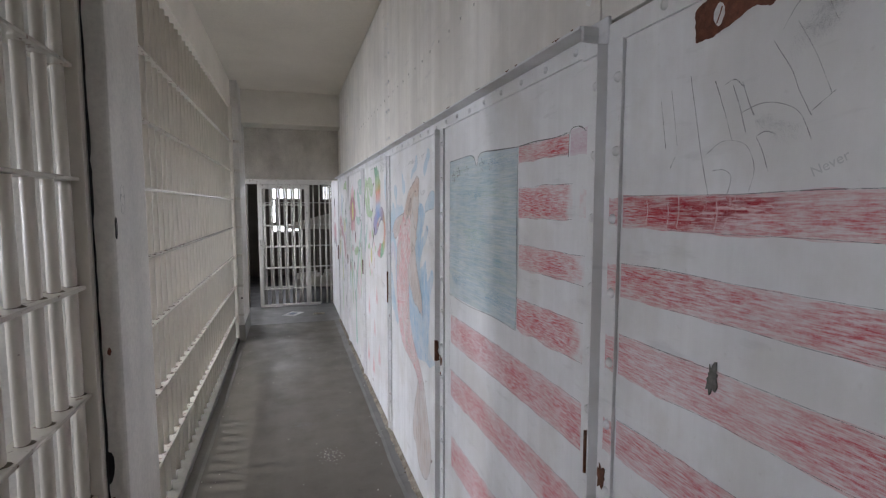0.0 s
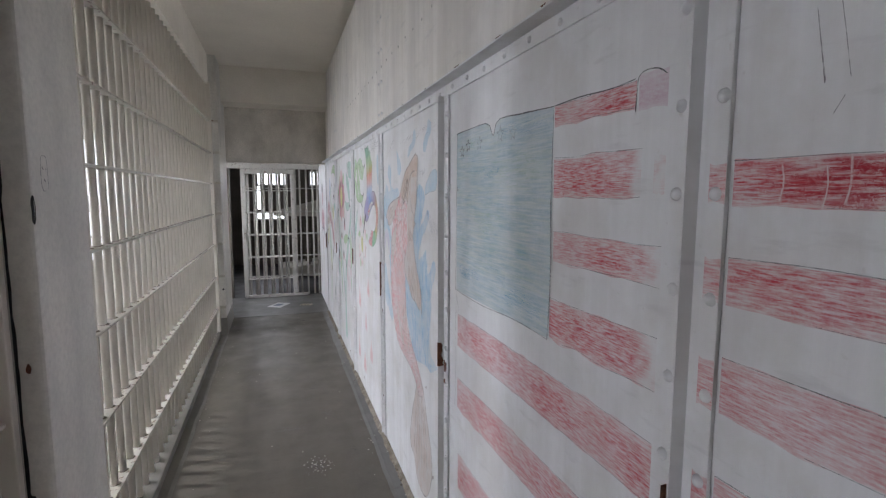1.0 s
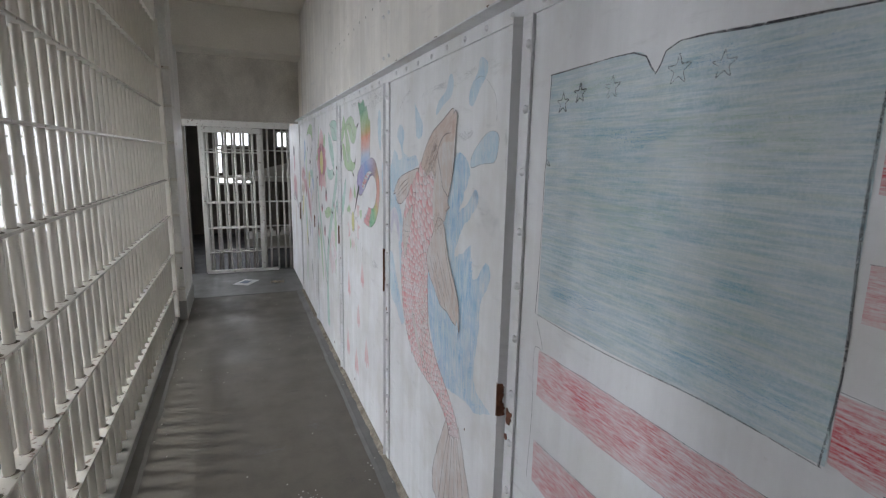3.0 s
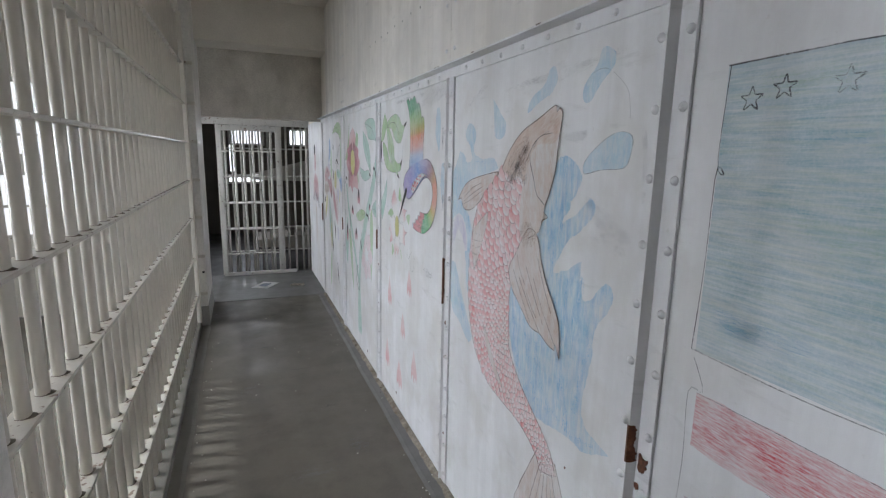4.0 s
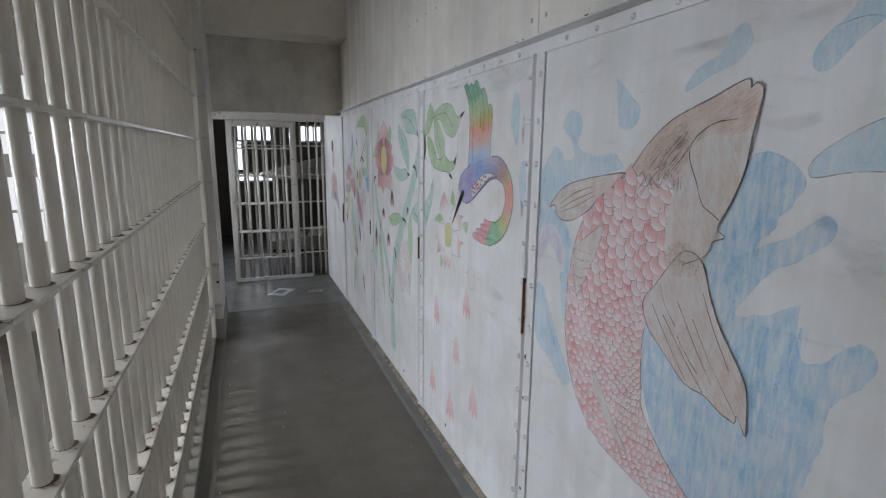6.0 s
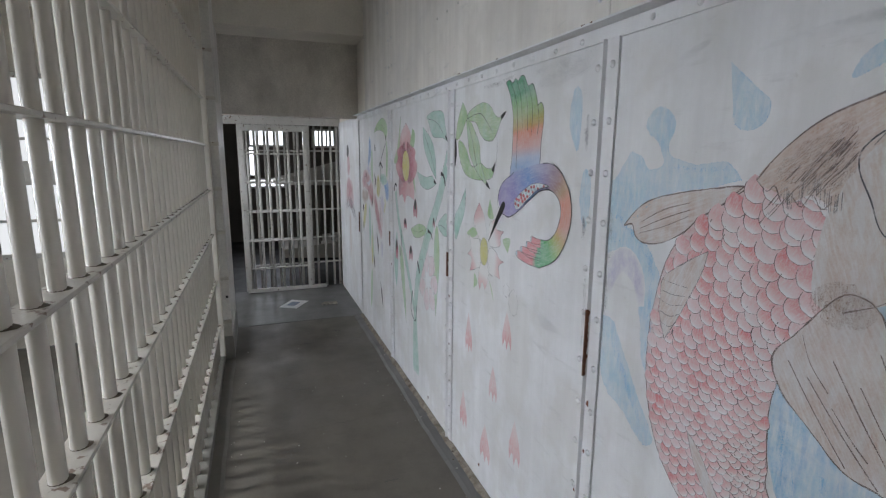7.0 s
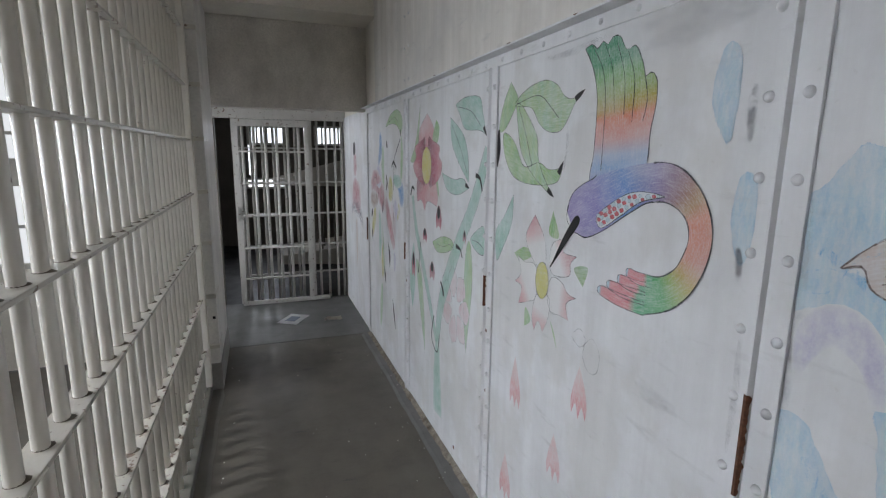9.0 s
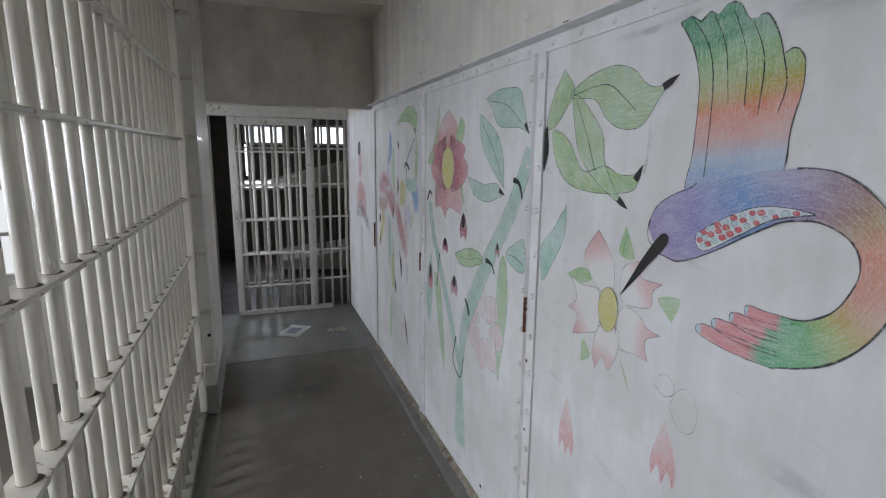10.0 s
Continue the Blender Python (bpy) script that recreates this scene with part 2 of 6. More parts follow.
MORTAR = mat_paint("crumbling_mortar", (0.36, 0.325, 0.265), (0.10, 0.075, 0.05), 0.95, 0.9, 18, 0.8, 90)
GATE = mat_bar_paint("gate_paint", (0.64, 0.625, 0.585), 0.52)
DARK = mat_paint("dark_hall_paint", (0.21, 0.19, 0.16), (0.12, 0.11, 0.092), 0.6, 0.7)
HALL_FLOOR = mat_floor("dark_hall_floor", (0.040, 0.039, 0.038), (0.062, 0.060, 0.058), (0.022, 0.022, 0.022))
DARKER = mat_paint("dark_wainscot", (0.06, 0.06, 0.06), (0.03, 0.03, 0.03), 0.5, 0.5)
STAIR = mat_paint("stair_paint", (0.66, 0.62, 0.54), (0.42, 0.39, 0.34), 0.6, 0.6)
PAPER = mat_plain("paper", (0.80, 0.80, 0.79), 0.8)
INK = mat_plain("ink", (0.24, 0.27, 0.34), 0.7)
STRIP_LOW = mat_bar_paint("rusty_strip_paint", (0.58, 0.545, 0.47), 0.47)
BARE = mat_paint("bare_grey_metal", (0.17, 0.165, 0.145), (0.08, 0.075, 0.065), 0.8, 0.7, 60)
BOLT = mat_plain("painted_bolt", (0.52, 0.50, 0.47), 0.5)


def mat_glow(name, colour, strength):
    """Bright overcast sky seen through windows."""
    m = bpy.data.materials.new(name)
    m.use_nodes = True
    nt = m.node_tree
    e = nt.nodes.new("ShaderNodeEmission")
    e.inputs[0].default_value, e.inputs[1].default_value = (*colour, 1), strength
    nt.links.new(e.outputs[0], nt.nodes["Material Output"].inputs["Surface"])
    return m


HAZE_GLOW = mat_glow("hazy_sky", (0.95, 0.96, 0.95), 1.3)
SKY_GLOW = mat_glow("overcast_sky", (0.93, 0.97, 1.0), 3.5)
SOOT = mat_plain("soot", (0.02, 0.02, 0.02), 0.9)

# ---- large structure ----
EAST, WEST, CEIL = 0.655, -0.65, 3.13
SEAMS = [0.565, 1.825, 3.085, 4.33, 5.59, 6.84]   # upright angle irons on the panelled wall
STRIPS = [0.045, 0.325, 0.685, 1.055, 1.395, 1.735, 2.07, 2.41]
DOOR_STRIPS = [0.10, 0.43, 0.755, 1.08, 1.41, 1.73, 2.055, 2.38]

floor = structure("floor", block(-3.6, 0.9, -3.1, 6.86, -0.2, 0.0), FLOOR, "worn grey-brown concrete floor of the jail corridor", "floor")
structure("floor_threshold", block(-3.6, 0.9, 6.86, 8.2, -0.2, 0.003), SLAB, "paler bare concrete slab before the gate", "floor")
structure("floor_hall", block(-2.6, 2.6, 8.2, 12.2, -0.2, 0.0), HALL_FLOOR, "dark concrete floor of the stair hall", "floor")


def worn_border(x0, x1, y0, y1, h):
    """A low band of smoothed cement with an uneven inner edge."""
    bm = bmesh.new()
    n = 90
    rows = []
    for k in range(n + 1):
        y = y0 + (y1 - y0) * k / n
        w = 0.012 * (noise.noise((x0 * 7, y * 2.1, 0.3)) + 0.6 * noise.noise((x0, y * 9.0, 1.0)))
        inner = x0 + w
        lip = 0.02 if x1 > x0 else -0.02
        rows.append([bm.verts.new(p) for p in ((inner, y, 0.0), (inner + lip, y, h), (x1, y, h * 1.3), (x1, y, -0.05))])
    for a, b in zip(rows, rows[1:]):
        for k in range(3):
            bm.faces.new((a[k], a[k + 1], b[k + 1], b[k]))
    bmesh.ops.recalc_face_normals(bm, faces=bm.faces[:])
    return bm


structure("floor_border_east", worn_border(BORDER_X, 0.67, -3.0, 6.84, 0.008), BORDER, "smooth grey cement band along the panelled wall", "floor border")
structure("floor_border_west", worn_border(-0.57, -0.70, -3.0, 6.05, 0.008), CURB, "grey cement curb under the barred screen", "floor border")


def mortar_foot(x0, x1, y0, y1):
    bm = bmesh.new()
    rows = []
    n = 260
    for k in range(n + 1):
        y = y0 + (y1 - y0) * k / n
        a = noise.noise((3.1, y * 7, 0)) + 0.7 * noise.noise((1.0, y * 23, 4))
        h = 0.028 + 0.012 * a
        w = 0.018 + 0.012 * noise.noise((8, y * 11, 2))
        rows.append([bm.verts.new(p) for p in ((x1, y, h), (x1 - 0.5 * w, y, h * 0.9), (x0 - w, y, 0.005))])
    for a, b in zip(rows, rows[1:]):
        for k in range(2):
            bm.faces.new((a[k], b[k], b[k + 1], a[k + 1]))
    bmesh.ops.recalc_face_normals(bm, faces=bm.faces[:])
    return bm


structure("mortar_foot", mortar_foot(0.64, 0.662, -2.9, 6.85), MORTAR, "crumbling whitish mortar along the foot of the steel wall", "trim")

wall_east = structure("wall_east", block(0.668, 0.90, -3.1, 8.2, -0.2, 3.3), PLASTER, "corridor wall clad with white riveted steel panels", "wall")
structure("ceiling", block(-3.7, 0.9, -3.1, 8.2, CEIL, 3.3), CEILING, "flat grey-white painted corridor ceiling", "ceiling")
structure("ceiling_beam", block(-3.6, 0.668, 6.50, 6.90, 2.71, CEIL + 0.02, 0.006), PLASTER, "white plastered beam across the corridor", "beam")
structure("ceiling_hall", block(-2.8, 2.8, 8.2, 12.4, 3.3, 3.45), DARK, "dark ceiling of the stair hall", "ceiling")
structure("wall_lintel", block(-0.80, 0.668, 6.90, 7.02, 2.022, 2.72), PLASTER_WORN, "stained grey plaster wall over the gate passage", "wall")
structure("wall_gate_head", block(-0.80, 0.668, 8.10, 8.22, 2.10, 3.14), PLASTER_WORN, "plaster wall over the gate's steel head", "wall")
# Unseen end wall, added to keep sky light out of the corridor.
structure("wall_behind", block(-3.6, 0.668, -3.1, -2.95, 0, CEIL), PLASTER, "unseen white plaster wall added to close the corridor", "wall")
structure("wall_cell_partition", block(-3.46, -0.86, 1.48, 1.60, 0, CEIL), CELL_GREY, "grey plaster wall between two cells", "wall")


def wall_with_openings(x0, x1, y0, y1, z0, z1, openings, lo, hi):
    """A wall along y with windows of one height through it."""
    bms = [block(x0, x1, y0, y1, z0, lo), block(x0, x1, y0, y1, hi, z1)]
    at = y0
    for a, b in openings:
        bms.append(block(x0, x1, at, a, lo, hi))
        at = b
    bms.append(block(x0, x1, at, y1, lo, hi))
    return merge(*bms)


structure("wall_west", wall_with_openings(-3.60, -3.46, -3.1, 8.2, 0, CEIL, [(c - 0.2, c + 0.2) for c in CELL_WINDOWS], 1.25, 2.55), CELL_GREY, "outer cell wall with tall barred daylight windows", "wall")
structure("wall_cell_divider", merge(block(-3.46, -2.42, 6.90, 7.02, 0, CEIL), block(-1.80, -0.80, 6.90, 7.02, 0, CEIL), block(-2.42, -1.80, 6.90, 7.02, 0, 0.78), block(-2.42, -1.80, 6.90, 7.02, 2.30, CEIL)), PLASTER, "plaster wall closing the cells, with a window through it", "wall")

# near pier beside the sliding door, with its mark and smudge; far pier beside the gate passage
structure("pier_near", merge(block(-0.86, -0.53, 1.36, 1.72, 0.0, CEIL, 0.008)), POST, "white painted pier between two barred openings", "pier")
structure("pier_far", block(-0.86, -0.575, 6.06, 6.86, 0.20, CEIL, 0.006), POST, "white painted pier beside the gate passage", "pier")
structure("pier_far_base", block(-0.88, -0.568, 6.052, 6.868, 0.0, 0.20, 0.006), GREY_BASE, "grey painted foot of the far pier", "baseboard")
structure("wall_screen_head", block(-0.82, -0.655, -3.0, 6.06, 2.80, CEIL), PLASTER, "white plaster head over the barred screens", "wall")
structure("screen_curb", block(-0.80, -0.64, 1.72, 6.06, 0.0, 0.06, 0.008), CURB, "low grey curb that carries the bars", "curb")
structure("screen_curb_near", block(-0.78, -0.60, -3.0, 1.36, 0.0, 0.05, 0.008), GREY_BASE, "low grey curb under the barred door", "curb")

# stair hall
HALL_WINDOWS = [(-0.42, 0.27, 1.80, 2.14), (-0.47, 0.24, 1.02, 1.22), (0.74, 1.34, 1.80, 2.16)]
north = []
for x0, x1, z0, z1 in ((-2.6, -0.47, 0, 3.4), (1.34, 2.6, 0, 3.4), (-0.47, 1.34, 2.16, 3.4), (-0.47, 1.34, 0, 1.02), (-0.47, 0.27, 2.14, 2.16), (-0.47, -0.405, 1.22, 1.80), (-0.335, 0.74, 1.22, 1.80), (-0.405, -0.335, 1.22, 1.27), (-0.47, -0.42, 1.80, 2.14), (0.27, 0.74, 1.80, 2.16), (0.24, 1.34, 1.02, 1.22), (0.74, 1.34, 1.22, 1.80)):
    north.append(block(x0, x1, 12.05, 12.2, z0, z1))
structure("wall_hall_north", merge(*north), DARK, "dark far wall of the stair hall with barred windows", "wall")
# The west opening is out of view, added to hold the stair lamp.
structure("wall_hall_west", wall_with_openings(-2.75, -2.6, 8.2, 12.2, 0, 3.4, [(8.9, 9.7)], 1.25, 2.25), DARK, "dark side wall of the stair hall with an unseen, added window opening", "wall")
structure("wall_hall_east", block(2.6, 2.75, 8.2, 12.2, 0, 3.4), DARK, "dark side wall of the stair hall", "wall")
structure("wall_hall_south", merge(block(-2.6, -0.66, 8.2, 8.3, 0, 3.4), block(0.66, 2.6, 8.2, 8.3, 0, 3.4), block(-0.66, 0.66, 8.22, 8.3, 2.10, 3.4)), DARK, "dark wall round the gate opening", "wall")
structure("wainscot_hall", block(-2.6, -1.2, 12.0, 12.05, 0, 0.95), DARKER, "dark painted lower wall of the hall", "trim")
structure("wall_passage_west", wall_with_openings(-1.75, -1.60, 7.02, 8.2, 0, 3.13, [(7.2, 8.0)], 0.9, 2.3), PLASTER, "side wall of the gate passage", "wall")

# ---- riveted steel cladding on the east wall ----
edges = [-2.95] + SEAMS + [8.08]
for a, b in zip(edges, edges[1:]):
    bm = block(EAST, 0.668, a + 0.002, b - 0.002, 0.03, 2.043, 0.0015, 1)
    part("steel_panel", bm, STEEL, wall_east)
for a, b in ((-2.95, 0.60), (0.60, 3.09), (3.09, 5.58), (5.58, 6.50)):
    part("upper_panel", block(EAST - 0.002, 0.668, a + 0.002, b - 0.002, 2.05, CEIL, 0.0015, 1), STEEL_UPPER, wall_east)


def leg_of(y):
    """How far an angle iron's leg stands off the wall, and the width of the weld in its corner."""
    return (0.032, 0.005) if y < 1 else (0.032, 0.010) if y < 2 else (0.021, 0.004)


def angle_iron(y):
    """Upright angle iron: a flange flat on the wall, and a leg standing off it with a thick sloping weld in its corner."""
    deep, wide = leg_of(y)
    flat = block(EAST - 0.009, EAST, y - 0.056, y + 0.003, 0.035, 2.0, 0.0012, 1)
    wedge = bmesh.new()
    foot = [(EAST - 0.001, y + 0.005), (EAST - deep + 0.001, y + 0.004), (EAST - deep, y - 0.001), (EAST - 0.008, y - 0.002 - wide)]
    lo, hi = ([wedge.verts.new((p, q, z)) for p, q in foot] for z in (0.035, 2.0))
    wedge.faces.new(lo[::-1])
    wedge.faces.new(hi)
    for k in range(4):
        wedge.faces.new((lo[k], lo[(k + 1) % 4], hi[(k + 1) % 4], hi[k]))
    bmesh.ops.bevel(wedge, geom=wedge.edges[:], offset=0.001, segments=1, affect="EDGES")
    bmesh.ops.recalc_face_normals(wedge, faces=wedge.faces[:])
    return merge(flat, wedge)


for y in SEAMS[:-1]:
    part("angle_iron", angle_iron(y), STEEL, wall_east)
part("corner_trim", block(EAST - 0.010, EAST, 6.80, 6.86, 0.03, 2.0, 0.003), STEEL, wall_east)
part("ledge_angle", merge(block(EAST - 0.055, EAST - 0.002, 0.60, 6.84, 2.040, 2.047, 0.001, 1), block(EAST - 0.006, EAST, -2.9, 6.84, 1.997, 2.040, 0.001, 1)), STEEL, wall_east)


part("ledge_end", merge(block(EAST - 0.010, EAST, 0.56, 0.66, 1.99, 2.06, 0.002, 1), block(EAST - 0.050, EAST - 0.004, 0.594, 0.602, 2.012, 2.046, 0.002, 1)), STEEL, wall_east)
lrnd = random.Random(31)
for y in (0.63, 0.70, 0.92, 0.98, 1.22, 1.55, 1.92, 2.30, 2.75, 3.10, 3.14, 3.70, 4.10, 4.9):
    n, long = 9, lrnd.uniform(0.012, 0.05)
    bm = bmesh.new()
    cut = [(y + long * (k / (n - 1) - 0.5), 2.0475 - 0.006 * lrnd.uniform(0.2, 1.0) * math.sin(math.pi * (k + 0.5) / n)) for k in range(n)]
    rows = [[bm.verts.new((EAST - 0.0557, p, 2.0478)), bm.verts.new((EAST - 0.0557, p, q))] for p, q in cut]
    for a, b in zip(rows, rows[1:]):
        bm.faces.new((a[0], a[1], b[1], b[0]))
    part("rust_spot", bm, RUST, wall_east)


def rivet_mesh(r, h, material):
    bm = bmesh.new()
    rings = []
    for a, rr in ((0.0, 1.0), (0.45, 0.86), (0.85, 0.5)):
        rings.append([bm.verts.new((-h * a, rr * r * math.cos(k * math.tau / 10), rr * r * math.sin(k * math.tau / 10))) for k in range(10)])
    top = bm.verts.new((-h, 0, 0))
    for p, q in zip(rings, rings[1:]):
        for k in range(10):
            bm.faces.new((p[k], q[k], q[(k + 1) % 10], p[(k + 1) % 10])).smooth = True
    for k in range(10):
        bm.faces.new((rings[-1][k], top, rings[-1][(k + 1) % 10])).smooth = True
    bmesh.ops.recalc_face_normals(bm, faces=bm.faces[:])
    return mesh_of("rivet", bm, material)


RIVET, RIVET_SMALL, BOLT_HEAD = rivet_mesh(0.0115, 0.0095, STEEL), rivet_mesh(0.0095, 0.008, STEEL), rivet_mesh(0.007, 0.004, BOLT)
rnd = random.Random(4)
for s, y in enumerate(SEAMS[:-1]):
    for k in range(13):
        z = 1.925 - 0.153 * k + rnd.uniform(-0.006, 0.006)
        piece("rivet", RIVET, wall_east, EAST - 0.009, y - (0.042 if y < 2 else 0.036) + rnd.uniform(-0.003, 0.003), z)
        piece("rivet", RIVET, wall_east, EAST - 0.0005, y + 0.046 + rnd.uniform(-0.003, 0.003), z)
y = -0.05
while y < 6.75:
    if min(abs(y - s) for s in SEAMS) > 0.03:
        piece("rivet", RIVET_SMALL, wall_east, EAST - 0.006, y, 2.018 + rnd.uniform(-0.003, 0.003))
    y += 0.148
for y0 in (0.60, 3.09, 5.58):
    for k in range(5):
        for d in (-0.045, 0.045):
            piece("rivet", RIVET_SMALL, wall_east, EAST - 0.002, y0 + d, 2.12 + 0.19 * k)
for k in range(24):
    piece("bolt", BOLT_HEAD, wall_east, EAST - 0.002, 1.1 + 0.15 * k, 2.398 + rnd.uniform(-0.006, 0.006))


def ragged(y0, y1, z0, z1, x, seed, jag=0.3, n=26):
    """A flat torn-edged patch on the wall."""
    bm = bmesh.new()
    cy, cz, ry, rz = (y0 + y1) / 2, (z0 + z1) / 2, (y1 - y0) / 2, (z1 - z0) / 2
    vs = []
    for k in range(n):
        a = k * math.tau / n
        c, s = math.cos(a), math.sin(a)
        q = 1 / max(abs(c), abs(s)) ** 0.7
        w = 1 + jag * noise.noise((seed * 3.7, c * 2.2, s * 2.2)) + 0.5 * jag * noise.noise((seed, c * 7, s * 7))
        vs.append((cy + ry * c * q * w * 0.9, cz + rz * s * q * w * 0.9))
    front = [bm.verts.new((x, p, q)) for p, q in vs]
    back = [bm.verts.new((x + 0.0015, p, q)) for p, q in vs]
    bm.faces.new(front)
    for k in range(n):
        bm.faces.new((front[k], front[(k + 1) % n], back[(k + 1) % n], back[k]))
    bmesh.ops.recalc_face_normals(bm, faces=bm.faces[:])
    return bm


# bare rusty strikes on the angle irons
for y, z0, z1 in ((0.575, 1.03, 1.13), (1.825, 0.92, 1.02), (3.085, 0.965, 1.19), (4.33, 1.01, 1.146), (5.59, 0.965, 1.08), (6.82, 0.90, 1.10)):
    # follows the leg's edge and its sloping corner, torn along the inner side
    bm = bmesh.new()
    deep, wide = leg_of(y)
    rows = []
    for k in range(41):
        z = z0 + (z1 - z0) * k / 40
        end = 1.0 if 0 < k < 40 else 0.6
        f = end * (0.72 + 0.30 * noise.noise((z * 55, y * 9, 0)) + 0.30 * noise.noise((z * 170, y * 5, 3)))
        f = max(0.2, min(1.25, f))
        rows.append([bm.verts.new(p) for p in ((EAST - 0.004, y + 0.0062, z), (EAST - deep - 0.0003, y + 0.0050, z), (EAST - deep - 0.0013, y - 0.0018, z), (EAST - deep - 0.0013 + (deep - 0.010) * f, y - 0.0022 - (wide + 0.001) * f, z), (EAST - deep + 0.001 + (deep - 0.010) * f, y - 0.0005 - wide * f, z))])
    for a, b in zip(rows, rows[1:]):
        for k in range(4):
            bm.faces.new((a[k], a[k + 1], b[k + 1], b[k]))
    bmesh.ops.recalc_face_normals(bm, faces=bm.faces[:])
    part("rust_patch", bm, RUST, wall_east, "bare rusted strike on the angle iron")
    if y < 2:
        part("rust_spot", ragged(y - 0.048, y - 0.020, z0 - 0.02, z0 + 0.03, EAST - 0.0115, y, 0.7), RUST, wall_east)
for y, z, r in ((3.067, 0.875, 0.007), (3.070, 0.70, 0.005), (3.12, 0.52, 0.004), (4.315, 0.90, 0.006), (4.31, 0.62, 0.005), (4.36, 0.80, 0.004), (5.575, 0.82, 0.007), (5.60, 0.79, 0.006), (1.805, 0.86, 0.008), (1.845, 0.78, 0.005), (1.99, 0.33, 0.006), (0.55, 0.90, 0.007), (3.060, 0.30, 0.006), (2.10, 0.72, 0.003), (3.9, 0.12, 0.007), (4.7, 0.10, 0.008)):
    part("chip_mark", ragged(y - r, y + r, z - 1.3 * r, z + 1.3 * r, EAST - (0.0105 if min(abs(y - q + 0.02) for q in SEAMS) < 0.03 else 0.002), y + z, 0.7, 12), BROWN, wall_east)
part("bare_patch", ragged(0.240, 0.264, 1.338, 1.392, EAST - 0.004, 5.0, 1.0), BARE, wall_east, "small grey spot of chipped paint")


# ---- barred screens ----
def bar_screen(name, x, y0, y1, pitch, top, label, first, strips, turn=0.0):
    ob = thing(name, x, (y0 + y1) / 2, 0.0, label, "bar screen", "barred cell fronts")
    me = mesh_of("bar", tube((0, 0, 0.06), (0, 0, top), BAR_R, 14), BAR)
    # a lumpy weld, thickest and dirtiest on the corridor side of the bar
    ring_bm = bmesh.new()
    n = 12
    rings = []
    for r, h in ((0.0, 0.006), (1.0, 0.0)):
        row = []
        for k in range(n):
            a = k * math.tau / n
            lump = 0.002 + 0.010 * max(0.0, math.cos(a - radians(35))) ** 2
            q = BAR_R - 0.001 + r * lump
            row.append(ring_bm.verts.new((q * math.cos(a), q * math.sin(a), h * (0.4 + 60 * lump))))
        rings.append(row)
    for k in range(n):
        ring_bm.faces.new((rings[1][k], rings[1][(k + 1) % n], rings[0][(k + 1) % n], rings[0][k])).smooth = True
    bmesh.ops.recalc_face_normals(ring_bm, faces=ring_bm.faces[:])
    ring = mesh_of("weld_bead", ring_bm, COLLAR)
    ys = []
    y = y0 + first
    while y < y1 - 0.02:
        ys.append(y)
        y += pitch
    mid = (y0 + y1) / 2
    for y in ys:
        piece("bar", me, ob, 0, y - mid, 0, rz=(y * 977) % 90)
    for z in strips:
        under(part("cross_strip", block(x - 0.036, x + 0.034, y0, y1, z - 0.006, z + 0.006, 0.002, 1), STRIP_LOW if z < 0.9 else STRIP), ob)
        if z < 1.6:
            for y in ys[-40:]:
                piece("weld_bead", ring, ob, 0, y - mid, z + 0.006, rz=(y * 531) % 50 - 25)
    ob.rotation_euler = (0, 0, radians(turn))
    return ob


BAR_R = 0.0164
bar_screen("bar_screen", -0.6995, 1.70, 6.08, 0.1185, 2.82, "long cell front of round white-painted steel bars", 0.0955, STRIPS, -0.45)
bar_screen("barred_door", -0.640, -2.6, 1.335, 0.108, 2.82, "white-painted barred cell door beside the pier", 0.025, DOOR_STRIPS)
door_stile = part("door_stile", block(-0.655, -0.592, 1.325, 1.352, 0.05, 2.8, 0.003), BAR)
under(door_stile, bpy.data.objects["barred_door"])
bm = bmesh.new()
rows = []
for k in range(90):
    z = 0.06 + 2.7 * k / 89
    w = 0.0045 + 0.004 * noise.noise((z * 9, 0.4, 2.0)) + 0.003 * noise.noise((z * 40, 1.0, 7.0))
    rows.append([bm.verts.new((-0.5885 - 0.0012, 1.3535, z)), bm.verts.new((-0.5885 + w, 1.3575, z))])
for a, b in zip(rows, rows[1:]):
    bm.faces.new((a[0], a[1], b[1], b[0]))
under(part("open_joint", bm, SOOT, None, "black open joint between door and pier"), bpy.data.objects["barred_door"])
jamb = thing("screen_post", -0.62, 6.0, 0.0, "square white steel post closing the barred screen", "post")
under(part("post", block(-0.700, -0.634, 5.985, 6.03, 0.06, 2.82, 0.004), BAR), jamb)
for z in STRIPS[1:]:
    under(part("wall_tie", block(-0.64, -0.572, 6.03, 6.30, z - 0.006, z + 0.02, 0.002, 1), STRIP), jamb)

# ---- gate at the passage's end ----
GY = 8.10
gate = thing("sliding_gate", -0.1, GY, 0.03, "white barred sliding gate standing part open", "gate")
for x in (-0.482, 0.225):
    under(part("stile", block(x, x + 0.045, GY - 0.02, GY + 0.02, 0.025, 2.0, 0.003), GATE), gate)
under(part("top_rail", block(-0.482, 0.27, GY - 0.022, GY + 0.022, 1.93, 2.0, 0.003), GATE), gate)
under(part("bottom_rail", block(-0.482, 0.45, GY - 0.022, GY + 0.022, 0.012, 0.055, 0.003), GATE), gate)
for k in range(6):
    under(part("bar", tube((-0.395 + 0.1125 * k, GY, 0.06), (-0.395 + 0.1125 * k, GY, 1.94), 0.0165), GATE), gate)
for z in (1.672, 1.337, 0.992, 0.645, 0.308):
    under(part("crossbar", block(-0.44, 0.23, GY - 0.024, GY + 0.014, z - 0.010, z + 0.010, 0.002, 1), GATE), gate)
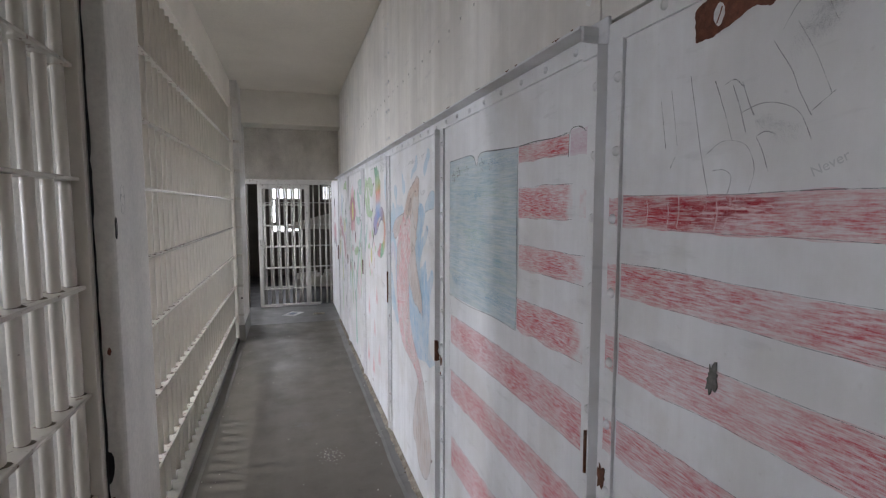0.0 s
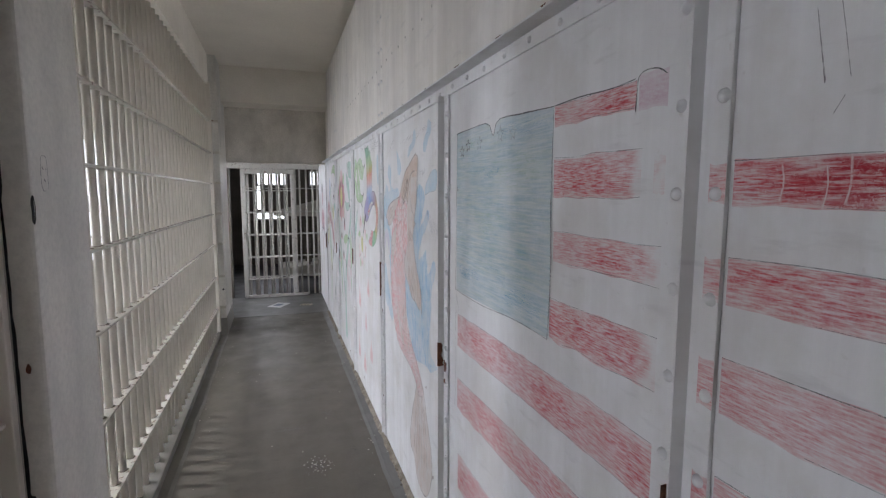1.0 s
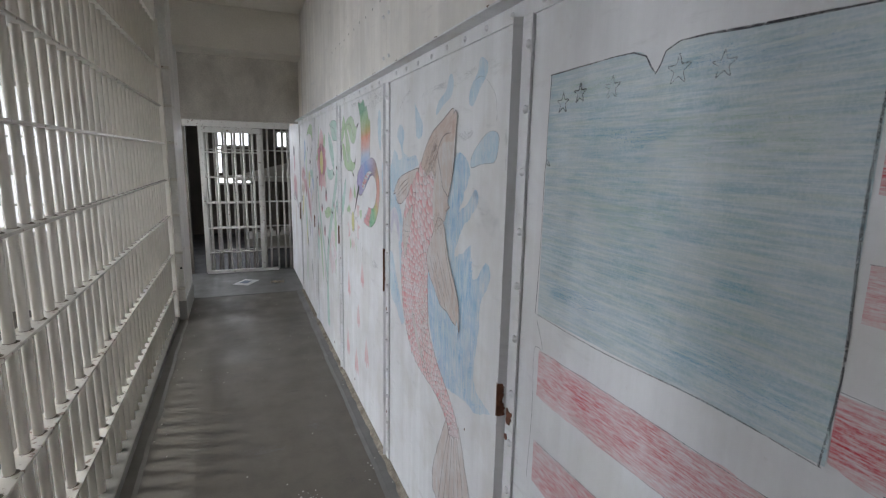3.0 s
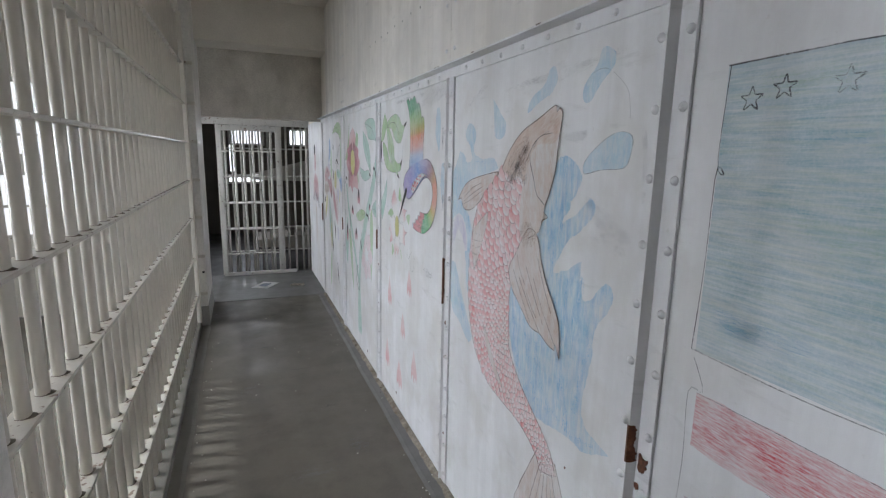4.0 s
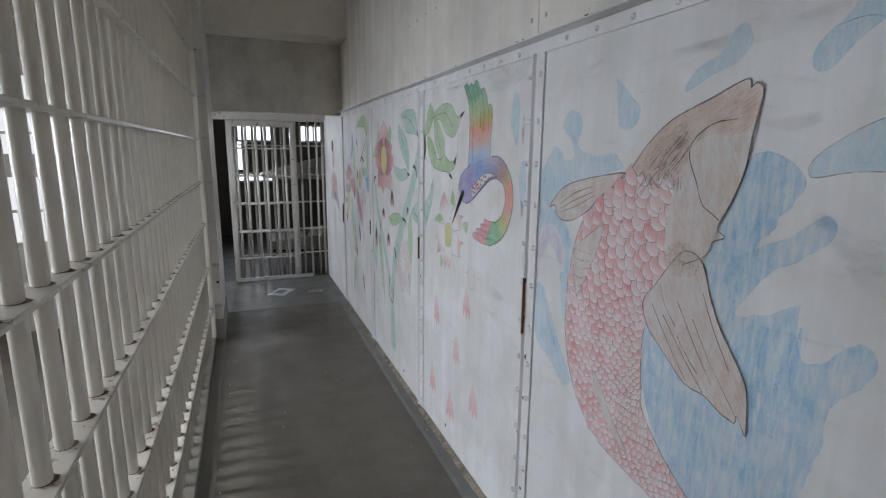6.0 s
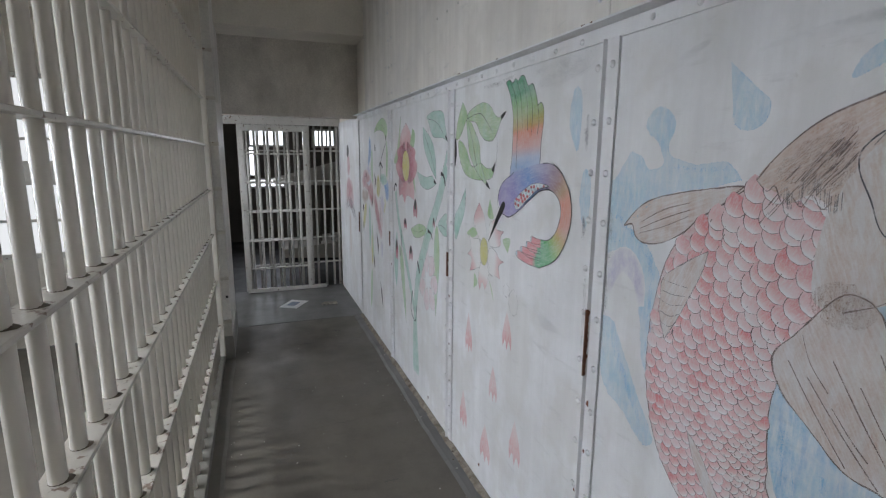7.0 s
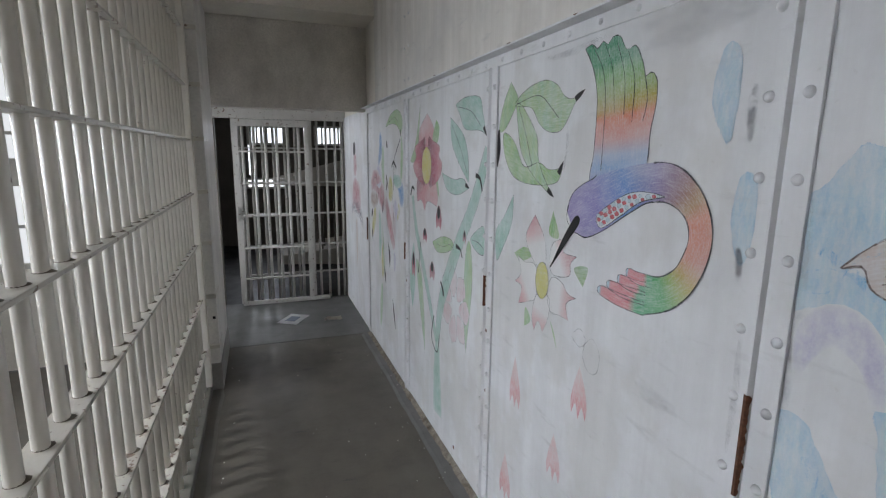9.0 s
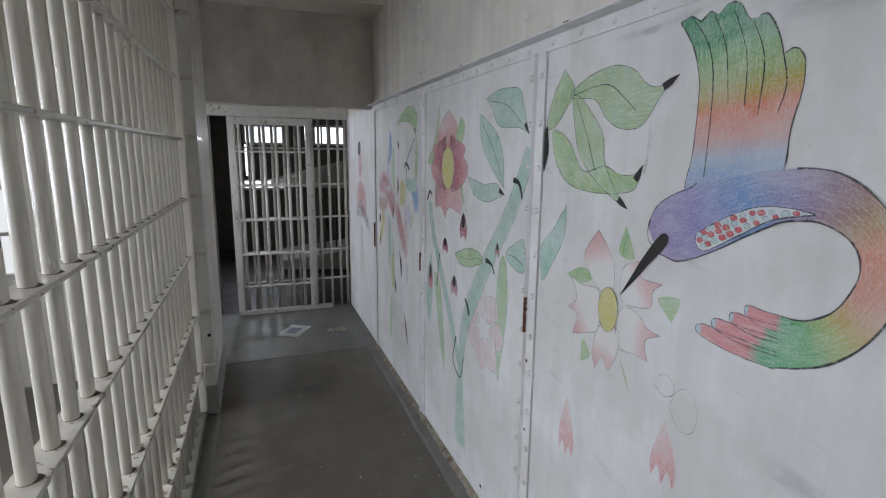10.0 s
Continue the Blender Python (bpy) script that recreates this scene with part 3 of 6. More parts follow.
under(part("lock_box", block(-0.495, -0.47, GY - 0.05, GY - 0.02, 0.95, 1.10, 0.004), GATE), gate)
fixed = thing("fixed_grille", 0.45, GY + 0.06, 0.0, "white fixed bars beside the sliding gate", "grille")
under(part("stile", block(0.265, 0.31, GY + 0.04, GY + 0.08, 0.02, 2.1, 0.003), GATE), fixed)
for x in (0.365, 0.463, 0.561, 0.632, -0.43, -0.3175, -0.205, -0.0925, 0.02, 0.1325):
    under(part("bar", tube((x, GY + 0.06, 0.02), (x, GY + 0.06, 2.1), 0.0145), GATE), fixed)
under(part("stile", block(-0.50, -0.46, GY + 0.04, GY + 0.08, 0.02, 2.1, 0.003), GATE), fixed)
for z in (1.71, 1.345, 1.0, 0.65, 0.33):
    under(part("crossbar", block(-0.46, 0.66, GY + 0.045, GY + 0.075, z - 0.009, z + 0.009, 0.002, 1), GATE), fixed)
head = thing("gate_track", 0.0, GY, 2.0, "white steel box track over the sliding gate", "gate track")
under(part("cover", block(-0.70, 0.665, GY - 0.03, GY + 0.03, 2.005, 2.105, 0.004), GATE), head)

# ---- stairs beyond the gate ----
def stair_flight(x0, x1, y0, z0, z1, thick, n, width, label):
    """A flight behind a smooth solid side: the side's sloping top, its level underside and the treads."""
    ob = thing("stair_flight", x0, y0, z0, label, "stairs", "stair flights")
    for y in (y0, y0 + width):
        bm = bmesh.new()
        m = x0 + 0.72 * (x1 - x0)
        vs = [(x0, z0 - 0.5 * thick), (x1, z0 - thick), (x1, z1), (m, z1 - 0.01), (x0, z0)]
        a, b = ([bm.verts.new((p, y + d, q)) for p, q in vs] for d in (0.0, 0.05))
        bm.faces.new(a)
        bm.faces.new(b[::-1])
        for k in range(5):
            bm.faces.new((a[k], b[k], b[(k + 1) % 5], a[(k + 1) % 5]))
        bmesh.ops.bevel(bm, geom=bm.edges[:], offset=0.008, segments=2, affect="EDGES")
        bmesh.ops.recalc_face_normals(bm, faces=bm.faces[:])
        under(part("stair_side", bm, STAIR), ob)
    dx, dz = (x1 - x0) / n, (z1 - z0 - 0.06) / n
    for k in range(n):
        under(part("tread", block(x0 + k * dx, x0 + (k + 1) * dx + 0.02, y0 + 0.05, y0 + width, z0 + k * dz - 0.06, z0 + k * dz, 0.004), STAIR), ob)
    return ob


lower = stair_flight(0.02, 2.2, 9.9, 0.19, 0.36, 0.26, 5, 0.9, "cream painted low stair flight crossing the dim hall")
upper = stair_flight(-0.05, 2.2, 9.9, 1.27, 1.70, 0.12, 7, 0.9, "cream painted upper stair flight on posts in the dim hall")
for x in (0.55, 2.1):
    for y in (9.97, 10.72):
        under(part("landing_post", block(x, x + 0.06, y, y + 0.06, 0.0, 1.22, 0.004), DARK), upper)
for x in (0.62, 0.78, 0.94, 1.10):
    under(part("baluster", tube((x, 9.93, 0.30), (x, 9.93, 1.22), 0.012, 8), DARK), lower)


def hall_window(x0, x1, z0, z1, n):
    ob = thing("window_hall", (x0 + x1) / 2, 12.1, z0, "bright barred window of the stair hall", "window")
    ob["kind"] = "structure"
    under(part("window_frame", merge(block(x0, x1, 12.07, 12.12, z0, z0 + 0.04), block(x0, x1, 12.07, 12.12, z1 - 0.04, z1), block(x0, x0 + 0.04, 12.07, 12.12, z0, z1), block(x1 - 0.04, x1, 12.07, 12.12, z0, z1)), GATE), ob)
    for k in range(1, n):
        x = x0 + (x1 - x0) * k / n
        under(part("mullion", block(x - 0.015, x + 0.015, 12.08, 12.11, z0, z1), GATE), ob)
    return ob


for x0, x1, z0, z1 in HALL_WINDOWS:
    hall_window(x0, x1, z0, z1, 4)

for c in CELL_WINDOWS:
    ob = thing("window_cell", -3.5, c, 1.25, "narrow barred cell window full of daylight", "window")
    ob["kind"] = "structure"
    under(part("window_frame", merge(block(-3.56, -3.50, c - 0.2, c + 0.2, 1.25, 1.29), block(-3.56, -3.50, c - 0.2, c + 0.2, 2.51, 2.55), block(-3.56, -3.50, c - 0.2, c - 0.17, 1.25, 2.55), block(-3.56, -3.50, c + 0.17, c + 0.2, 1.25, 2.55)), GATE), ob)
    under(part("window_bar", tube((-3.53, c, 1.25), (-3.53, c, 2.55), 0.011, 8), GATE), ob)
    for z in (1.69, 2.12):
        under(part("mullion", block(-3.55, -3.51, c - 0.2, c + 0.2, z - 0.02, z + 0.02), GATE), ob)
ob = thing("window_cell_end", -2.11, 6.96, 0.78, "tall window in the cells' end wall, crossed by a solid band", "window")
ob["kind"] = "structure"
for x0, x1, z0, z1 in ((-2.42, -2.38, 0.78, 2.30), (-1.84, -1.80, 0.78, 2.30), (-2.38, -1.84, 0.78, 0.82), (-2.38, -1.84, 2.26, 2.30)):
    under(part("window_frame", block(x0, x1, 6.93, 6.98, z0, z1), GATE), ob)
under(part("window_band", block(-2.38, -1.84, 6.93, 6.97, 1.40, 1.60, 0.004), CELL_GREY), ob)
for z in (1.78, 1.10):
    under(part("mullion", block(-2.38, -1.84, 6.94, 6.97, z - 0.012, z + 0.012), GATE), ob)
structure("ground_outside", block(-60, -3.6, -40, 60, -0.35, -0.15), SLAB, "pale ground outside the windows", "ground")
structure("backdrop_north", block(-9, 5, 15.0, 15.1, -0.3, 6), SKY_GLOW, "bright overcast sky beyond the hall windows", "backdrop")
structure("backdrop_cell_end", block(-5.0, -1.80, 8.06, 8.14, -0.1, 4), HAZE_GLOW, "bright overcast sky beyond the cells' end window", "backdrop")
structure("backdrop_west", block(-9.1, -9.0, -6, 14, -0.1, 7), SKY_GLOW, "bright overcast sky beyond the cell windows", "backdrop")

# ---- crayon drawings on the steel panels ----
from mathutils import geometry

RED = crayon("red_crayon", (0.57, 0.045, 0.065), 1.06, 0.36, 0.64, (36, 340), 5, patchy=0.45, wash=0.24)
RED_SOFT = crayon("soft_red_crayon", (0.58, 0.065, 0.085), 0.96, 0.36, 0.64, (36, 340), 5, patchy=0.45, wash=0.24)
MAUVE = crayon("mauve_crayon", (0.56, 0.25, 0.38), 0.62, 0.30, 0.68, (60, 200), 5, patchy=0.40, wash=0.45)
RED_DEEP = crayon("deep_red_crayon", (0.46, 0.02, 0.04), 0.9, 0.36, 0.58, (24, 330), 0.0, True)
BLUE = crayon("canton_blue_crayon", (0.08, 0.30, 0.40), 0.66, 0.20, 0.64, (11, 190), 4, second=(0.25, 0.40, 0.37), patchy=0.30, wash=0.28)
WATER = crayon("water_blue_crayon", (0.20, 0.48, 0.67), 0.74, 0.20, 0.62, (85, 16), 14, second=(0.13, 0.38, 0.64), patchy=0.45)
WATER_DEEP = crayon("deep_water_crayon", (0.08, 0.38, 0.66), 0.55, 0.36, 0.66, (130, 14), 18, True)
WATER_SOFT = crayon("pale_water_crayon", (0.20, 0.47, 0.66), 0.58, 0.06, 0.60, (90, 24), -24, second=(0.28, 0.55, 0.68), patchy=0.4)
HEAD = crayon("tan_crayon", (0.50, 0.29, 0.18), 0.80, 0.02, 0.60, (30, 240), follow=True, second=(0.58, 0.42, 0.32))
FIN = crayon("grey_tan_crayon", (0.50, 0.34, 0.26), 0.78, 0.02, 0.60, (20, 200), follow=True, second=(0.56, 0.50, 0.47))
CHEEK = crayon("pale_tan_crayon", (0.54, 0.38, 0.29), 0.75, 0.05, 0.60, (30, 200), follow=True, second=(0.60, 0.55, 0.52))
PINK_SCALE = crayon("pink_scale_crayon", [(0.0, (0.66, 0.12, 0.14)), (0.40, (0.70, 0.20, 0.21)), (0.66, (0.74, 0.46, 0.45)), (0.85, (0.78, 0.72, 0.71)), (1.0, (0.78, 0.75, 0.74))], 0.95, 0.02, 0.55, (60, 260), follow=True, island=0.58)
PINK_BODY = crayon("pink_body_crayon", (0.58, 0.30, 0.29), 0.85, 0.10, 0.65, (40, 60), 10)
LEAF = crayon("leaf_green_crayon", (0.17, 0.44, 0.10), 0.82, 0.02, 0.58, (24, 230), follow=True, second=(0.30, 0.50, 0.12))
LEAF_BLUE = crayon("blue_green_crayon", (0.10, 0.42, 0.28), 0.70, 0.02, 0.58, (24, 200), follow=True, second=(0.22, 0.52, 0.42))
LEAF_PALE = crayon("pale_green_crayon", (0.28, 0.48, 0.12), 0.74, 0.02, 0.58, (24, 200), follow=True, second=(0.20, 0.48, 0.22))
PETAL = crayon("petal_crayon", [(0.0, (0.79, 0.78, 0.77)), (0.55, (0.79, 0.77, 0.76)), (0.75, (0.72, 0.42, 0.43)), (1.0, (0.58, 0.09, 0.14))], 0.80, 0.02, 0.55, (50, 260), follow=True)
PETAL_DARK = crayon("dark_red_petal_crayon", [(0.0, (0.14, 0.03, 0.05)), (0.38, (0.38, 0.08, 0.12)), (0.70, (0.54, 0.20, 0.25)), (1.0, (0.62, 0.36, 0.39))], 1.05, 0.02, 0.50, (40, 160), follow=True)
PETAL_ROSE = crayon("rose_petal_crayon", [(0.0, (0.26, 0.06, 0.09)), (0.25, (0.56, 0.20, 0.24)), (0.7, (0.66, 0.36, 0.38)), (1.0, (0.70, 0.46, 0.48))], 0.95, 0.02, 0.55, (40, 160), follow=True)
PALE_PINK = crayon("pale_pink_crayon", (0.66, 0.36, 0.40), 0.50, 0.15, 0.65, (40, 30))
FLAME = crayon("flame_crayon", [(0.0, (0.74, 0.56, 0.54)), (0.6, (0.68, 0.24, 0.25)), (1.0, (0.60, 0.09, 0.12))], 0.70, 0.10, 0.60, (40, 160), follow=True)
YELLOW = crayon("yellow_crayon", (0.60, 0.56, 0.08), 0.85, 0.02, 0.5, (90, 90))
PURPLE = crayon("purple_crayon", (0.28, 0.22, 0.50), 0.5, 0.15, 0.65, (60, 40))
GREY = crayon("grey_crayon", (0.17, 0.17, 0.19), 0.75, 0.15, 0.65, (40, 25), 0.0, True)
SMUDGE = crayon("graphite_smudge", (0.30, 0.30, 0.31), 0.64, 0.22, 0.72, (8, 26), 0.0, True)
PENCIL = crayon("graphite_line", (0.05, 0.05, 0.06), 1.0, 0.08, 0.52, (70, 70), 0.0, True)
PENCIL_SOFT = crayon("faint_graphite_line", (0.09, 0.09, 0.10), 0.72, 0.12, 0.52, (70, 70), 0.0, True)
BROWN_LINE = crayon("brown_line", (0.13, 0.09, 0.08), 0.85, 0.05, 0.42, (40, 40), 0.0, True)
SCALE_LINE = crayon("scale_line", (0.14, 0.10, 0.10), 1.0, 0.02, 0.42, (60, 60), 0.0, True)
HEAD_DARK = crayon("dark_brown_crayon", (0.22, 0.12, 0.07), 0.5, 0.25, 0.60, (60, 260), 0.0, True, follow=True)
BLACK = crayon("black_crayon", (0.02, 0.02, 0.02), 1.7, 0.0, 0.3, (40, 40))
CURL_RAINBOW = crayon("rainbow_crayon", [(0.0, (0.26, 0.19, 0.46)), (0.20, (0.24, 0.22, 0.52)), (0.33, (0.12, 0.27, 0.60)), (0.44, (0.22, 0.17, 0.40)), (0.53, (0.30, 0.16, 0.18)), (0.585, (0.42, 0.24, 0.08)), (0.63, (0.66, 0.22, 0.12)), (0.75, (0.66, 0.28, 0.20)), (0.80, (0.52, 0.36, 0.08)), (0.85, (0.34, 0.44, 0.08)), (0.91, (0.10, 0.42, 0.14)), (1.0, (0.06, 0.40, 0.16))], 1.0, 0.02, 0.50, (22, 330), follow=True)
FEATHER = crayon("feather_crayon", [(0.0, (0.20, 0.22, 0.50)), (0.10, (0.24, 0.40, 0.64)), (0.19, (0.42, 0.50, 0.64)), (0.30, (0.66, 0.38, 0.36)), (0.45, (0.68, 0.24, 0.14)), (0.51, (0.50, 0.34, 0.08)), (0.62, (0.34, 0.44, 0.14)), (0.76, (0.18, 0.44, 0.14)), (0.84, (0.03, 0.30, 0.12)), (1.0, (0.02, 0.30, 0.13))], 1.0, 0.02, 0.50, (22, 330), follow=True)
TAIL = crayon("pink_feather_crayon", [(0.0, (0.08, 0.40, 0.18)), (0.14, (0.10, 0.42, 0.20)), (0.22, (0.64, 0.16, 0.18)), (0.68, (0.68, 0.24, 0.26)), (0.76, (0.40, 0.60, 0.70)), (1.0, (0.40, 0.60, 0.70))], 0.95, 0.02, 0.56, (24, 330), follow=True)
RED_BEAD = crayon("red_bead_crayon", (0.60, 0.06, 0.08), 1.0, 0.02, 0.45, (90, 90))
BEAD_BLUE = crayon("pale_blue_bead_crayon", (0.42, 0.58, 0.62), 0.8, 0.05, 0.5, (90, 90))
BEAD_WHITE = crayon("pale_bead_crayon", (0.60, 0.70, 0.72), 0.5, 0.05, 0.5, (90, 90))


def glide(pts, n):
    """n + 1 points along a smooth curve through pts (tuples of equal length)."""
    p = [pts[0]] + list(pts) + [pts[-1]]
    out = []
    segs = len(pts) - 1
    for k in range(n + 1):
        u = k / n * segs
        i = min(int(u), segs - 1)
        f = u - i
        a, b, c, d = p[i], p[i + 1], p[i + 2], p[i + 3]
        out.append(tuple(0.5 * (2 * q + (r - o) * f + (2 * o - 5 * q + 4 * r - s) * f * f + (3 * q - o - 3 * r + s) * f ** 3) for o, q, r, s in zip(a, b, c, d)))
    return out


ACROSS = (-1.0, -0.82, -0.45, 0.0, 0.45, 0.82, 1.0)


LAID = [0]


def ribbon(bm, pts, layer=1, n=20, edge=0.35, wobble=0.0, lift=0.0, upright=False):
    """A flat shape round a curved spine. pts: (y, z, half width). Returns its two sides."""
    fade = bm.verts.layers.float.get("fade") or bm.verts.layers.float.new("fade")
    along = bm.verts.layers.float.get("along") or bm.verts.layers.float.new("along")
    run = bm.verts.layers.float.get("run") or bm.verts.layers.float.new("run")
    side = bm.verts.layers.float.get("side") or bm.verts.layers.float.new("side")
    fine = glide(pts, n)
    LAID[0] += 1
    x = EAST - 0.0006 - 0.00022 * layer - lift - (0.0 if lift else 0.000018 * (LAID[0] % 14))
    rows, left, right = [], [], []
    gone = 0.0
    for k, (y, z, w) in enumerate(fine):
        y0, z0, _ = fine[max(k - 1, 0)]
        y1, z1, _ = fine[min(k + 1, n)]
        d = math.hypot(y1 - y0, z1 - z0) or 1.0
        ny, nz = -(z1 - z0) / d, (y1 - y0) / d
        if upright:
            ny, nz = 0.0, 1.0
        w = max(w, 0.0005)
        gone += 0.5 * d if k else 0.0
        row = []
        for s in ACROSS:
            q = w * s * (1 + wobble * noise.noise((y * 17, z * 17, s * 3 + layer)))
            v = bm.verts.new((x - 0.0001 * k / n, y + ny * q, z + nz * q))
            v[fade] = edge if abs(s) == 1.0 else (1.0 + edge) / 2 if abs(s) > 0.8 else 1.0
            v[along] = k / n
            v[run], v[side] = gone, q + 0.37 * LAID[0]
            row.append(v)
        reach = min(k, n - k) / (0.16 * n)
        if edge < 0.5 and reach < 1.0:
            for v in row:
                v[fade] *= edge + (1 - edge) * reach
        rows.append(row)
        left.append((row[0].co.y, row[0].co.z))
        right.append((row[-1].co.y, row[-1].co.z))
    for a, b in zip(rows, rows[1:]):
        for k in range(len(ACROSS) - 1):
            bm.faces.new((a[k], a[k + 1], b[k + 1], b[k]))
    return left, right


def closed(pts, n, shake=0.0):
    """A smooth closed outline through pts; a point with a third value is a corner."""
    p = []
    for q in pts:
        p += [q[:2]] * (2 if len(q) > 2 else 1)
    m = len(p)
    out = []
    for i in range(m):
        o, a, b, c = p[i - 1], p[i], p[(i + 1) % m], p[(i + 2) % m]
        if a == b:
            continue
        steps = max(2, int(n * math.dist(a, b) / 0.6))
        for k in range(steps):
            f = k / steps
            y, z = (0.5 * (2 * r + (s - q) * f + (2 * q - 5 * r + 4 * s - t) * f * f + (3 * r - q - 3 * s + t) * f ** 3) for q, r, s, t in zip(o, a, b, c))
            fy, fz = noise.noise((y * 150, z * 150, 4)), noise.noise((y * 150, z * 150, 6))
            out.append((y + shake * (noise.noise((y * 30, z * 30, 2)) + 0.5 * fy), z + shake * (noise.noise((y * 30, z * 30, 8)) + 0.5 * fz)))
    return out


def sheet_of(bm, edge, layer, axis, lift=0.0):
    """Fill an outline flat on the wall; axis: the two ends between which its colours run."""
    keys = [bm.verts.layers.float.get(k) or bm.verts.layers.float.new(k) for k in ("fade", "along", "run", "side")]
    LAID[0] += 1
    x = EAST - 0.0006 - 0.00022 * layer - lift - 0.000018 * (LAID[0] % 14)
    (ay, az), (by, bz) = axis
    L = math.hypot(by - ay, bz - az)
    uy, uz = (by - ay) / L, (bz - az) / L
    vs = []
    for y, z in edge:
        v = bm.verts.new((x, y, z))
        r = (y - ay) * uy + (z - az) * uz
        for key, val in zip(keys, (1.0, r / L, r, (z - az) * uy - (y - ay) * uz + 0.37 * LAID[0])):
            v[key] = val
        vs.append(v)
    for t in geometry.tessellate_polygon([[Vector((y, z, 0)) for y, z in edge]]):
        try:
            bm.faces.new([vs[k] for k in t])
        except ValueError:
            pass


def line(bm, pts, w=0.0022, layer=4, n=16, shake=0.002, lift=0.0):
    q = [(y + shake * noise.noise((y * 40, z * 40, 1)), z + shake * noise.noise((y * 40, z * 40, 7)), w * (0.75 + 0.7 * noise.noise((y * 25, z * 25, 3)) + 0.3 * noise.noise((y * 90, z * 90, 5)))) for y, z in pts]
    ribbon(bm, q, layer, n, 0.75, 0.0, lift)


class Drawing:
    """A drawing on the wall: a thing with its drawn shapes as parts."""

    def __init__(self, name, y, z, label):
        self.ob = thing(name, EAST, y, z, label, "wall drawing", "crayon drawings on the steel wall")

    def put(self, name, bm, material):
        ob = under(part(name, bm, material), self.ob)
        return ob

    def fill(self, name, pts, material, layer=1, n=20, edge=0.35, wobble=0.06, trace=None, w=0.0022, upright=False):
        bm = bmesh.new()
        left, right = ribbon(bm, pts, layer, n, edge, wobble, 0.0, upright)
        ob = self.put(name, bm, material)
        if trace:
            bm = bmesh.new()
            line(bm, left + right[::-1], w, layer + 2, 2 * n + 6)
            part("outline", bm, trace, ob)
        return ob

    def shape(self, name, pts, material, layer=1, axis=None, trace=None, w=0.0018, n=60, shake=0.0):
        """A filled outline with its pencil contour."""
        edge = closed(pts, n, shake)
        if not axis:
            far = max(pts, key=lambda q: math.dist(q[:2], pts[0][:2]))
            axis = (pts[0][:2], far[:2])
        bm = bmesh.new()
        sheet_of(bm, edge, layer, axis)
        ob = self.put(name, bm, material)
        if trace:
            bm = bmesh.new()
            line(bm, edge + edge[:1], w, layer + 2, len(edge) + 1, 0.001)
            part("outline", bm, trace, ob)
        return ob

    def stroke(self, pts, w=0.0022, material=None, layer=4, n=16, lift=0.0):
        bm = bmesh.new()
        line(bm, pts, w, layer, n, lift=lift)
        return self.put("pencil_line", bm, material or PENCIL)


# flag over two panels
flag = Drawing("flag_drawing", 0.8, 1.3, "faded red and blue crayon flag drawn on white steel")
top = [(1.69, 1.842), (1.56, 1.845), (1.41, 1.845), (1.365, 1.803), (1.33, 1.845), (1.18, 1.84), (1.012, 1.832)]
canton = flag.fill("canton", [(y, (z + 1.262) / 2, (z - 1.262) / 2) for y, z in top], BLUE, 1, 34, 0.9, 0.0, upright=True)
flag.stroke(top, 0.0022, PENCIL)
flag.stroke([(1.685, 1.842), (1.69, 1.66), (1.672, 1.635), (1.69, 1.64), (1.692, 1.45), (1.70, 1.262)], 0.0016, PENCIL)
flag.stroke([(1.70, 1.262), (1.45, 1.255), (1.2, 1.265), (1.015, 1.258)], 0.0018, PENCIL_SOFT)
flag.stroke([(1.012, 1.835), (1.016, 1.6), (1.010, 1.4), (1.018, 1.258)], 0.0022, PENCIL_SOFT)
flag.stroke([(1.69, 1.245), (1.66, 1.18), (1.695, 1.165), (1.69, 1.0), (1.70, 0.8)], 0.0014, PENCIL_SOFT)


SCRATCH = crayon("scratch_through_crayon", (0.74, 0.66, 0.66), 0.8, 0.05, 0.5, (40, 40), 0.0, True)
CANTON_DEEP = crayon("deep_canton_crayon", (0.04, 0.26, 0.46), 0.46, 0.34, 0.62, (14, 300), 0.0, True)
CANTON_GREEN = crayon("green_canton_crayon", (0.26, 0.42, 0.26), 0.40, 0.34, 0.62, (14, 300), 0.0, True)
for m, pts in ((CANTON_DEEP, [(1.30, 1.30, 0.01), (1.20, 1.33, 0.035), (1.10, 1.32, 0.04), (1.04, 1.33, 0.015)]), (CANTON_DEEP, [(1.34, 1.80, 0.01), (1.24, 1.81, 0.025), (1.12, 1.80, 0.03), (1.03, 1.80, 0.015)]), (CANTON_DEEP, [(1.67, 1.36, 0.015), (1.58, 1.34, 0.03), (1.45, 1.35, 0.02)]), (CANTON_DEEP, [(1.50, 1.70, 0.01), (1.40, 1.69, 0.025), (1.30, 1.70, 0.01)]),
               (CANTON_GREEN, [(1.40, 1.72, 0.02), (1.28, 1.68, 0.05), (1.15, 1.70, 0.05), (1.05, 1.68, 0.02)]), (CANTON_GREEN, [(1.55, 1.55, 0.02), (1.42, 1.53, 0.05), (1.28, 1.55, 0.02)]), (CANTON_GREEN, [(1.66, 1.78, 0.02), (1.55, 1.80, 0.03), (1.45, 1.79, 0.02)])):
    flag.fill("dark_patch" if m is CANTON_DEEP else "green_patch", pts, m, 2, 16, 0.0, 0.3)


